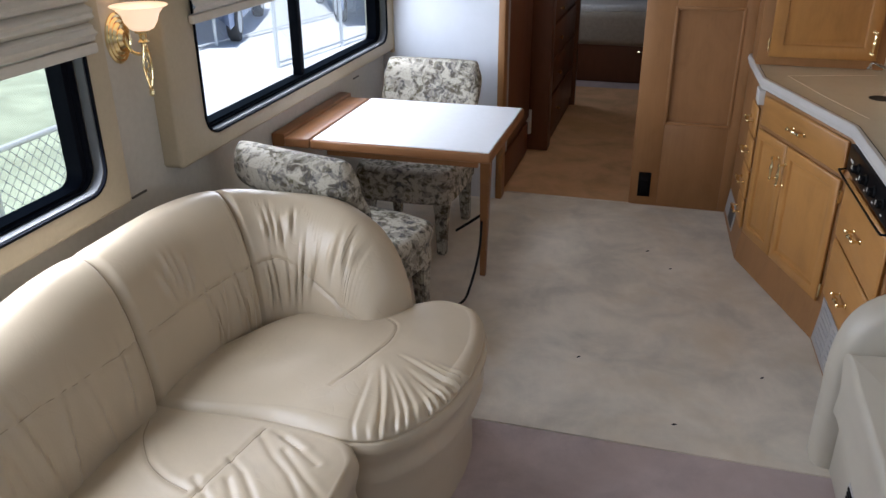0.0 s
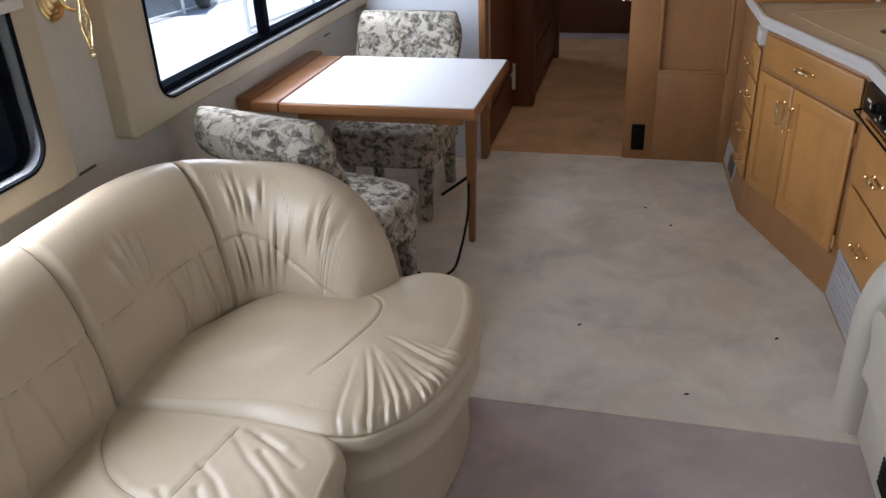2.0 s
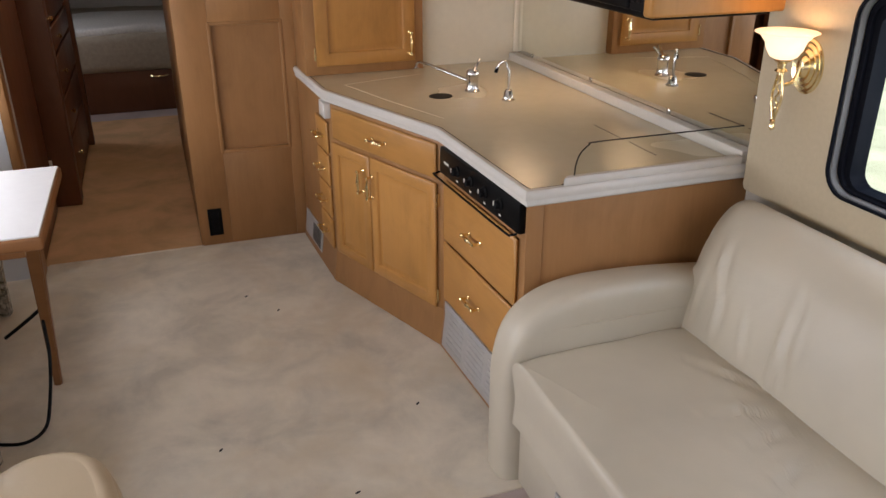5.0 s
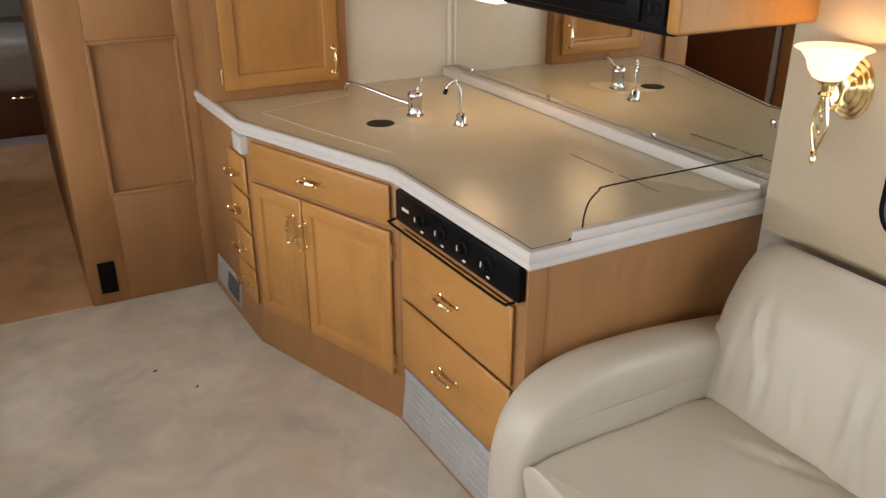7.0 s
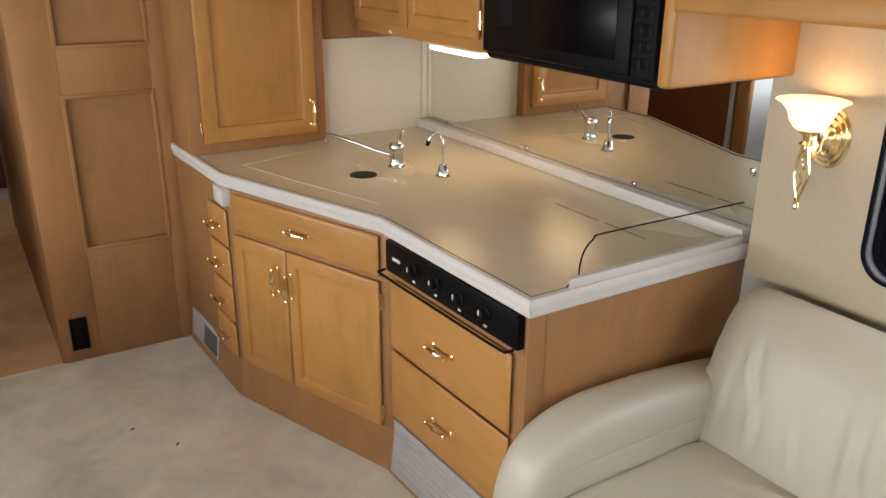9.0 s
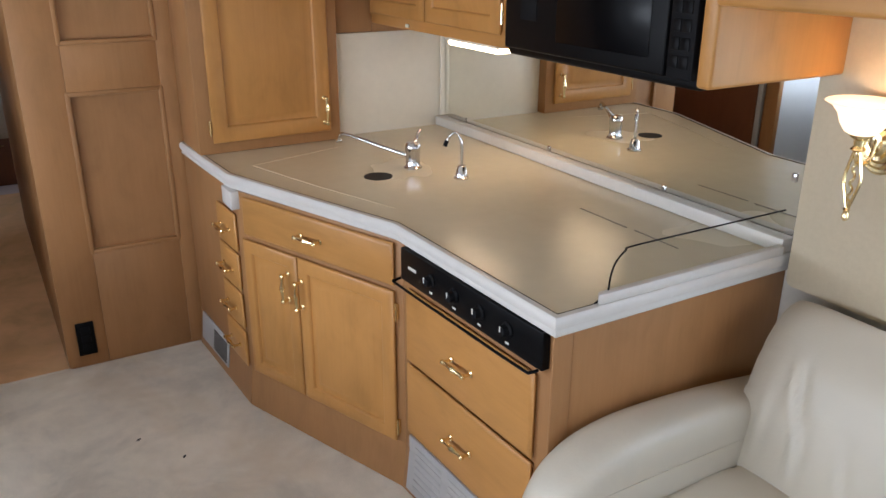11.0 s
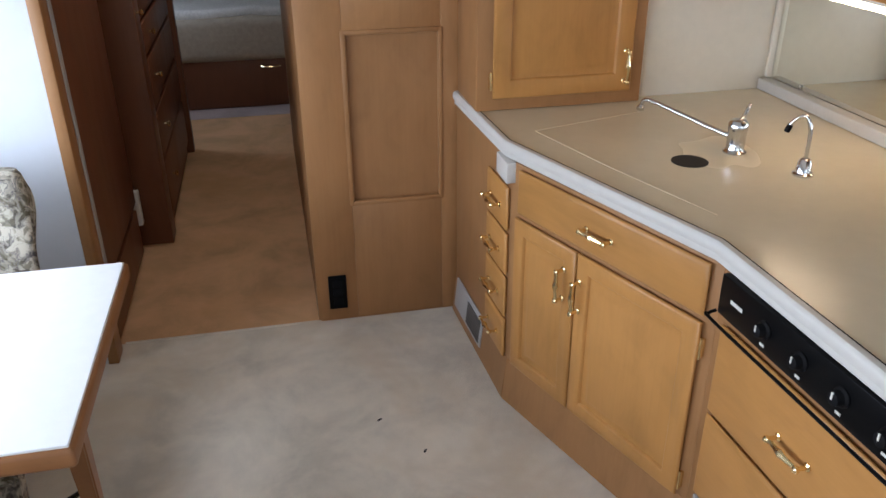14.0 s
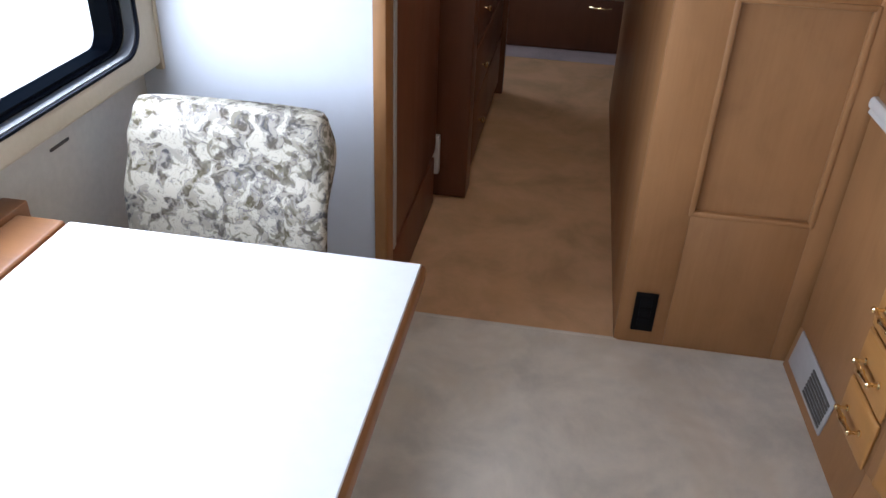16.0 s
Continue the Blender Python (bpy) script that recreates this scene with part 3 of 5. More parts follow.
def pull(parent, x, y, z, upright=False, length=0.095):
    """A brass bow pull with a pale ringed grip, fixed on a front at local y."""
    s = Vector((0, 0, 1)) if upright else Vector((1, 0, 0))
    c, out = Vector((x, y, z)), Vector((0, -1, 0))
    b = None
    for k in (-1, 1):
        q = c + s * k * length / 2
        b = turn([(0.0095, 0.0), (0.0095, 0.003), (0.005, 0.006), (0.005, 0.022), (0.0085, 0.026), (0.0085, 0.032), (0.004, 0.036)], 10,
                 Matrix.Translation(q) @ pose(0, 0, 0, 90), bm=b)
    b = tube([c + out * 0.027 - s * length / 2, c + out * 0.029, c + out * 0.027 + s * length / 2], 0.0045, 8, 6, b,
             lambda t: 0.0052 + 0.0032 * math.exp(-((t - 0.5) / 0.16) ** 2) + 0.0020 * math.exp(-((t - 0.5) / 0.035) ** 2))
    return part("handle", b, BRASS, parent, "polished brass pull")


def raised_door(root, x0, x1, z0, z1, y=0.0, t=0.02, rail=0.052, material=None, name="door"):
    """A raised panel door: bevelled frame, sunk groove and a raised field."""
    M0 = material or HONEY
    b = bmesh.new()

    def ring(i, d):
        return [b.verts.new((x0 + i, y - d, z0 + i)), b.verts.new((x1 - i, y - d, z0 + i)), b.verts.new((x1 - i, y - d, z1 - i)), b.verts.new((x0 + i, y - d, z1 - i))]

    rings = [ring(0.008, 0), ring(0.008, t * 0.45), ring(0, t * 0.5), ring(0, t - 0.007), ring(0.003, t - 0.003), ring(0.009, t), ring(rail - 0.004, t), ring(rail, t - 0.003), ring(rail + 0.003, t - 0.011), ring(rail + 0.009, t - 0.012),
             ring(rail + 0.036, t - 0.003), ring(rail + 0.040, t - 0.002)]
    for p, q in zip(rings, rings[1:]):
        for k in range(4):
            b.faces.new((p[k], p[(k + 1) % 4], q[(k + 1) % 4], q[k]))
    b.faces.new(rings[-1])
    b.faces.new(list(reversed(rings[0])))
    bmesh.ops.recalc_face_normals(b, faces=b.faces[:])
    return part(name, b, M0, root)


def drawer(root, x0, x1, z0, z1, y=0.0, t=0.02, grip=True):
    b = bmesh.new()

    def ring(i, d):
        return [b.verts.new((x0 + i, y - d, z0 + i)), b.verts.new((x1 - i, y - d, z0 + i)), b.verts.new((x1 - i, y - d, z1 - i)), b.verts.new((x0 + i, y - d, z1 - i))]

    rings = [ring(0.008, 0), ring(0.008, t * 0.45), ring(0, t * 0.5), ring(0, t - 0.008), ring(0.004, t - 0.003), ring(0.012, t)]
    for p, q in zip(rings, rings[1:]):
        for k in range(4):
            b.faces.new((p[k], p[(k + 1) % 4], q[(k + 1) % 4], q[k]))
    b.faces.new(rings[-1])
    b.faces.new(list(reversed(rings[0])))
    bmesh.ops.recalc_face_normals(b, faces=b.faces[:])
    d = part("drawer_front", b, HONEYX, root)
    if grip:
        pull(d, (x0 + x1) / 2, y - t, (z0 + z1) / 2)
    return d


def hinge(parent, x, y, z):
    b = bx(x - 0.005, x + 0.005, y - 0.012, y, z - 0.026, z + 0.026, 0.002)
    b = turn([(0.004, -0.03), (0.004, 0.03)], 8, pose(x, y - 0.012, z), bm=b)
    return part("hinge", b, BRASS, parent, "brass hinge")


# ---- kitchen base run ----
A, B, C, D = (1.619, 5.150), (1.650, 4.522), (1.928, 3.772), (1.956, 3.078)
CH = 0.872


def flared(bm, d=0.018, h=0.16):
    """Lets the foot of a front lean out a little towards the carpet."""
    for v in bm.verts:
        if v.co.z < h and v.co.y < 0.02:
            v.co.y -= d * (1 - v.co.z / h)
    return bm


def carcase(length, deep):
    return bx(0.0, length, 0.0, deep, 0.16, CH, 0.001, bm=flared(bx(0.0, length, 0.0, deep, 0.0, 0.16, 0)))


dc = thing("drawer_cabinet", facing(A, B), "honey oak base cabinet with four drawers and brass pulls", "cabinet", "kitchen base cabinets")
L = run(A, B)
part("body", carcase(L, 0.45), BROWN, dc)
for k in range(4):
    z1 = 0.782 - k * 0.158
    drawer(dc, L - 0.212, L - 0.012, z1 - 0.148, z1, 0.003)
part("vent_grille", flared(bx(0.035, 0.375, -0.006, 0.0, 0.04, 0.165, 0.002)), GREYV, dc, "grey metal vent grille")
for k in range(7):
    part("slat", flared(bx(0.20, 0.36, -0.010, -0.005, 0.055 + k * 0.0135, 0.0625 + k * 0.0135, 0.001)), GREYD, dc)

sc = thing("sink_cabinet", facing(B, C), "honey oak sink cabinet with two raised panel doors", "cabinet", "kitchen base cabinets")
L = run(B, C)
part("body", carcase(L, 0.30), BROWN, sc)
drawer(sc, 0.045, L - 0.03, 0.722, 0.862)
x0, xm, x1 = 0.035, 0.325, L - 0.03
d1 = raised_door(sc, x0, xm - 0.003, 0.165, 0.704, rail=0.048)
d2 = raised_door(sc, xm + 0.003, x1, 0.165, 0.704, rail=0.05)
pull(d1, xm - 0.045, -0.02, 0.585, True)
pull(d2, xm + 0.024, -0.02, 0.575, True)
hinge(d2, x1 + 0.006, 0.0, 0.635)
hinge(d2, x1 + 0.006, 0.0, 0.22)

rc = thing("range_cabinet", facing(C, D), "honey oak cabinet with two drawers beneath the cooktop controls", "cabinet", "kitchen base cabinets")
L = run(C, D)
part("body", carcase(L, 0.60), BROWN, rc)
drawer(rc, 0.04, L - 0.045, 0.498, 0.738)
drawer(rc, 0.04, L - 0.045, 0.238, 0.486)
part("vent_panel", flared(bx(0.035, L - 0.02, -0.008, 0.0, 0.160, 0.218, 0.001, bm=bx(0.035, L - 0.02, -0.008, 0.0, 0.02, 0.160, 0.001))), GREYV, rc, "grey perforated metal vent panel")
for k in range(3):
    for j in range(7):
        part("slat", flared(bx(0.075 + k * 0.19, 0.075 + k * 0.19 + 0.15, -0.0105, -0.006, 0.04 + j * 0.0235, 0.052 + j * 0.0235, 0.001)), GREYV, rc)

cp = thing("cooktop_control_panel", facing(C, D), "black cooktop control panel with knobs and a rail", "cooktop")
part("panel", bx(0.03, L - 0.008, -0.026, -0.002, 0.768, 0.868, 0.003), BLACKP, cp)
for k in range(4):
    x = 0.20 + k * 0.118
    kn = part("knob", turn([(0.021, 0.0), (0.021, 0.004), (0.016, 0.008), (0.014, 0.022), (0.011, 0.024)], 20, pose(x, -0.026, 0.822, 90)), BLACKM, cp)
    part("pointer", bx(x - 0.0018, x + 0.0018, -0.052, -0.0495, 0.822, 0.837, 0), PLATE, kn, "white pointer line")
    part("mark", bx(x - 0.008, x + 0.006, -0.0275, -0.025, 0.782, 0.788, 0), PLATE, cp, "white printed mark")
part("badge", bx(0.075, 0.118, -0.0275, -0.025, 0.815, 0.824, 0), PLATE, cp, "white printed mark")
part("rail", tube([(0.02, -0.022, 0.766), (0.024, -0.042, 0.763), (0.05, -0.050, 0.762), (L / 2, -0.051, 0.762), (L - 0.06, -0.050, 0.762), (L - 0.028, -0.042, 0.763),
                   (L - 0.022, -0.025, 0.766)], 0.004, 8, 6), BLACKP, cp, "black wire rail")

ep = thing("end_panel", facing(D, (XR, 3.085)), "honey oak end panel of the kitchen run beside the couch", "panel")
part("panel", bx(0.0, XR - D[0] - 0.003, -0.010, 0.0, 0.0, CH, 0.002), BROWN, ep)
part("post", bx(-0.012, 0.045, -0.016, -0.009, 0.0, CH - 0.006, 0.003), BROWN, ep)

# ---- worktop ----
TOP = [(1.612, 5.160), (1.636, 4.575), (1.912, 3.795), (1.932, 3.045), (XR - 0.004, 3.052), (XR - 0.004, 4.94), (2.2, 4.94), (2.2, 5.16)]
wt = thing("worktop", pose(0, 0, 0), "beige solid-surface worktop with a white bullnose edge", "worktop")


def inset(points, k0, k1, d):
    """The run of an outline from corner k0 to k1, moved inward by d."""
    out = []
    for k in range(k0, k1 + 1):
        p = Vector(points[k])
        e = []
        if k > k0 or k0 > 0:
            e.append((p - Vector(points[k - 1])).normalized())
        if k < k1 or k1 < len(points) - 1:
            e.append((Vector(points[k + 1]) - p).normalized())
        n = [Vector((-q.y, q.x)) for q in e]
        if len(n) == 2:
            mdir = (n[0] + n[1]).normalized()
            out.append(p + mdir * d / max(0.3, mdir.dot(n[0])))
        else:
            out.append(p + n[0] * d)
    return out


front = inset(TOP, 0, 4, 0.014)
slab = [(q.x, q.y) for q in front] + TOP[5:]
part("top", prism(slab, 0.876, 0.920, 0.0015, 1), COUNTER, wt)


def moulding(section, material, name, label=""):
    """A strip with the given section (inset, height) along the worktop's open edges."""
    b = bmesh.new()
    lines = [[(q.x, q.y, z) for q in inset(TOP, 0, 4, d)] for d, z in section]
    vs = [[b.verts.new(c) for c in ln] for ln in lines]
    for p, q in zip(vs, vs[1:] + vs[:1]):
        for k in range(4):
            b.faces.new((p[k], p[k + 1], q[k + 1], q[k]))
    b.faces.new([v[0] for v in vs])
    b.faces.new([v[-1] for v in reversed(vs)])
    bmesh.ops.recalc_face_normals(b, faces=b.faces[:])
    return part(name, b, material, wt, label)


moulding([(0.030, 0.870), (0.006, 0.870), (0.001, 0.874), (0.0, 0.880), (0.004, 0.888), (0.004, 0.890), (-0.004, 0.893), (-0.006, 0.903), (-0.004, 0.915), (0.002, 0.9215),
          (0.012, 0.9225), (0.0155, 0.9225), (0.0155, 0.875), (0.030, 0.875)], BULLNOSE, "edge", "white rounded edge moulding")
moulding([(0.0155, 0.9195), (0.0155, 0.9222), (0.0195, 0.9222), (0.0195, 0.9195)], BLACKM, "inlay", "thin dark inlay line")
part("corner_tab", bx(1.664, 1.674, 4.506, 4.520, 0.804, 0.872, 0.003, bm=bx(1.625, 1.670, 4.510, 4.625, 0.805, 0.872, 0.004)), BULLNOSE, wt, "white block under the worktop corner")
part("back_ledge", bx(XR - 0.055, XR - 0.006, 3.06, 4.938, 0.9205, 0.962, 0.006), BULLNOSE, wt, "pale upstand along the mirror")
b = prism([(2.055, 3.050), (XR - 0.058, 3.050), (XR - 0.058, 3.072), (2.075, 3.072)], 0.921, 0.948, 0.004)
part("end_ledge", b, BULLNOSE, wt, "white raised ledge")
part("sink_cover_seam", tube([(1.757, 4.648, 0.9204), (1.96, 4.706, 0.9204), (2.165, 4.764, 0.9199)], 0.0013, 6, 1), SEAMPALE, wt, "thin pale seam of the sink cover")
part("sink_cover_seam", tube([(1.757, 4.648, 0.9204), (1.86, 4.29, 0.9204), (1.985, 3.93, 0.9199)], 0.0012, 6, 1), SEAMPALE, wt, "thin pale seam of the sink cover")
part("cooktop_seam", bx(2.488, 2.494, 3.43, 3.64, 0.9195, 0.9212, 0), SLOT, wt, "dark slot of the cooktop cover")
part("cooktop_seam", bx(2.492, 2.498, 3.23, 3.40, 0.9195, 0.9212, 0), SLOT, wt, "dark slot of the cooktop cover")
part("finger_hole", turn([(0.052, 0.0), (0.052, 0.0018)], 28, pose(2.098, 4.285, 0.9195)), DARKHOLE, wt, "round dark finger hole")

ga = thing("splash_guard", pose(0, 3.062, 0.948), "clear acrylic splash guard with a dark top edge", "guard")
pts = [(2.10, 0.0), (2.10, 0.03), (2.112, 0.065), (2.14, 0.09), (2.17, 0.098), (XR - 0.06, 0.098), (XR - 0.06, 0.0)]
b = bmesh.new()
f = b.faces.new([b.verts.new((x, 0.0, z)) for x, z in pts])
bmesh.ops.solidify(b, geom=[f], thickness=0.004)
sh = part("sheet", b, ACRYLIC, ga, smooth=False)
sh.visible_shadow = False
part("edge", tube([(2.058, 0.002, -0.026), (2.085, 0.002, -0.012), (2.097, 0.002, 0.0), (2.10, 0.002, 0.03), (2.112, 0.002, 0.065), (2.14, 0.002, 0.09), (2.17, 0.002, 0.098), (2.45, 0.002, 0.098),
                   (XR - 0.062, 0.002, 0.098)], 0.0022, 6, 5), BLACKM, ga, "dark polished edge")

# taps
fa = thing("kitchen_faucet", pose(2.262, 4.328, 0.9205), "chrome single-lever kitchen faucet on the worktop", "faucet")
part("base", turn([(0.034, 0.0), (0.034, 0.004), (0.028, 0.008), (0.026, 0.012), (0.026, 0.062), (0.028, 0.066), (0.028, 0.088), (0.022, 0.096), (0.004, 0.098)], 28), CHROME, fa)
part("spout", tube([(0, 0, 0.040), (-0.05, 0.075, 0.056), (-0.11, 0.18, 0.078), (-0.15, 0.26, 0.090), (-0.163, 0.285, 0.085), (-0.168, 0.293, 0.055)], 0.011, 12, 6, None,
                   lambda t: 0.0080 - 0.002 * t + (0.006 if t > 0.93 else 0)), CHROME, fa)
part("lever", tube([(0.0, 0, 0.09), (0.018, 0.01, 0.10), (0.034, 0.02, 0.122), (0.045, 0.026, 0.132)], 0.006, 10, 5), CHROME, fa)
dp = thing("water_dispenser", pose(2.345, 4.12, 0.9205), "small chrome gooseneck water tap on the worktop", "faucet")
part("base", turn([(0.028, 0.0), (0.028, 0.005), (0.022, 0.009), (0.016, 0.042), (0.012, 0.046), (0.004, 0.048)], 24), CHROME, dp)
part("gooseneck", tube([(0, 0, 0.04), (0, 0, 0.10), (-0.003, 0.003, 0.135), (-0.012, 0.014, 0.160), (-0.028, 0.030, 0.150), (-0.038, 0.040, 0.128)], 0.0055, 10, 6), CHROME, dp)
part("nozzle", tube([(-0.037, 0.039, 0.132), (-0.042, 0.044, 0.112)], 0.008, 10, 1), BLACKP, dp, "black nozzle")

# mirror and splash wall
mi = thing("wall_mirror", pose(XR - 0.004, 0, 0), "large wall mirror behind the worktop", "mirror")
part("sheet", bx(-0.004, 0.0, 3.055, 4.925, 0.963, 1.46, 0), MIRROR, mi)
for y, z in ((3.09, 1.12), (4.75, 0.968), (4.15, 0.968), (3.55, 0.968)):
    part("clip", bx(-0.009, -0.003, y - 0.008, y + 0.008, z - 0.012, z + 0.012, 0.003), CHROME, mi, "small clear clip")
part("end_strip", bx(-0.010, 0.0, 3.036, 3.054, 0.90, 1.39, 0.003), BULLNOSE, mi, "white end strip")
structure("wall_splash", bx(2.205, XR - 0.005, 4.942, 4.962, 0.88, 1.345, 0.001), SPLASH, "smooth cream splash panel behind the faucet", "wall")
structure("trim_splash_corner", bx(XR - 0.030, XR - 0.006, 4.926, 4.941, 0.9625, 1.345, 0.004), SPLASH, "cream corner bead", "trim")

# ---- wall cabinets ----
tc = thing("tall_wall_cabinet", facing((1.625, 4.885), (2.215, 4.885)), "honey oak tall wall cabinet standing on the worktop", "cabinet", "kitchen wall cabinets")
part("body", bx(0.0, 0.59, 0.0, 0.272, 0.9215, ZC - 0.004, 0.002), BROWN, tc)
d = raised_door(tc, 0.052, 0.545, 0.965, 2.03, rail=0.062)
pull(d, 0.515, -0.02, 1.055, True, 0.1)
hinge(d, 0.045, 0.0, 1.025)
hinge(d, 0.045, 0.0, 1.965)

wc = thing("sink_wall_cabinet", facing((2.40, 4.94), (2.40, 3.80)), "honey oak wall cabinet with two small doors over the sink", "cabinet", "kitchen wall cabinets")
part("body", bx(0.0, 1.11, 0.0, 0.35, 1.384, ZC - 0.004, 0.002), HONEYX, wc)
d1 = raised_door(wc, 0.020, 0.478, 1.425, 1.905, rail=0.055)
d2 = raised_door(wc, 0.488, 0.975, 1.425, 1.905, rail=0.055)
pull(d1, 0.442, -0.02, 1.66, True, 0.1)
pull(d2, 0.525, -0.02, 1.66, True, 0.1)
hinge(d2, 0.982, 0.0, 1.84)
hinge(d2, 0.982, 0.0, 1.49)
part("side_filler", bx(-0.012, -0.001, 0.0, 0.34, 1.346, ZC - 0.004, 0), BROWN, wc)
structure("wall_cabinet_return", bx(2.217, XR - 0.006, 4.945, 4.985, 1.347, ZC, 0.002), BROWN, "brown wooden return panel beside the wall cabinet", "wall")
ul = thing("under_cabinet_light", pose(2.47, 4.20, 1.383), "lit strip light beneath the wall cabinet", "lamp")
part("housing", bx(-0.05, 0.05, -0.17, 0.17, -0.012, 0.0, 0.004), PLATE, ul)
part("lens", bx(-0.043, 0.043, -0.16, 0.16, -0.030, -0.012, 0.012, 3), STRIP, ul, "glowing warm lens")
sw = tagged(put("cabinet_switch", bx(2.392, 2.399, 4.60, 4.625, 1.392, 1.405, 0.002), PLATE), "tiny pale switch on the cabinet bottom rail", "switch")

mw = thing("microwave_oven", facing((2.30, 3.795), (2.30, 3.035)), "black built-in microwave oven between wall cabinets", "microwave")
part("body", bx(0.0, 0.752, 0.0, 0.44, 1.392, 1.86, 0.012, 3), BLACKP, mw)
part("door", bx(0.012, 0.655, -0.022, -0.001, 1.415, 1.735, 0.008, 3), BLACKP, mw)
part("door_glass", bx(0.255, 0.605, -0.0245, -0.0215, 1.452, 1.700, 0.002), DARKGLASS, mw, "dark smoked viewing glass")
part("door_grip", bx(0.09, 0.165, -0.0236, -0.021, 1.50, 1.66, 0.004), BLACKM, mw)
part("control_panel", bx(0.662, 0.742, -0.022, -0.001, 1.415, 1.735, 0.006, 2), BLACKM, mw)
for r in range(5):
    for c in range(2):
        part("button", bx(0.674 + c * 0.030, 0.698 + c * 0.030, -0.0245, -0.0215, 1.44 + r * 0.04, 1.468 + r * 0.04, 0.002), BLACKP, mw)
part("display", bx(0.674, 0.730, -0.0245, -0.0215, 1.665, 1.712, 0.002), DARKGLASS, mw)
for k in range(6):
    part("vent_slat", bx(0.02, 0.735, -0.014, -0.002, 1.755 + k * 0.016, 1.764 + k * 0.016, 0.002), BLACKM, mw)
for k, w in ((0.078, 0.03), (0.116, 0.036)):
    part("lettering", bx(k, k + w, -0.0238, -0.0215, 1.684, 1.689, 0), GREYV, mw, "small pale printed bar")

# the fascia's shadow on this board is painted in by the browner wood
structure("trim_microwave_filler", bx(2.318, 2.40, 3.02, 3.80, 1.863, ZC - 0.002, 0.003), BROWNX, "honey oak filler board above the microwave, fascia's shade in its browner colour", "trim")
oc = thing("couch_wall_cabinet", facing((2.25, 2.972), (2.25, 1.1)), "honey oak overhead cabinet above the couch", "cabinet", "kitchen wall cabinets")
part("end_board", bx(-0.042, 0.0, -0.002, 0.500, 1.410, ZC - 0.004, 0.010, 3), HONEY, oc)
part("body", bx(0.002, 1.86, 0.0, 0.500, 1.595, ZC - 0.004, 0.003), HONEYX, oc)
part("bottom_rail", bx(0.002, 1.86, -0.020, 0.02, 1.585, 1.645, 0.010, 3), HONEYX, oc)
for k in range(3):
    x0 = 0.03 + k * 0.62
    d = raised_door(oc, x0, x0 + 0.60, 1.65, 2.08, rail=0.065)
    pull(d, x0 + 0.47, -0.02, 1.68, False)
    part("edge_bead", bx(x0 + 0.030, x0 + 0.050, -0.026, -0.019, 1.70, 1.96, 0.006), HONEY, d)

va = thing("slide_fascia", facing((2.17, 4.883), (2.17, 2.99)), "honey oak fascia beam with a white lower edge", "beam")
part("board", bx(0.0, 1.88, 0.0, 0.035, 1.965, ZC - 0.004, 0.006), HONEYX, va)
part("edge_strip", bx(0.0, 1.88, -0.004, 0.30, 1.950, 1.963, 0.004), BULLNOSE, va, "white lower strip")

# ---- wall sconces ----


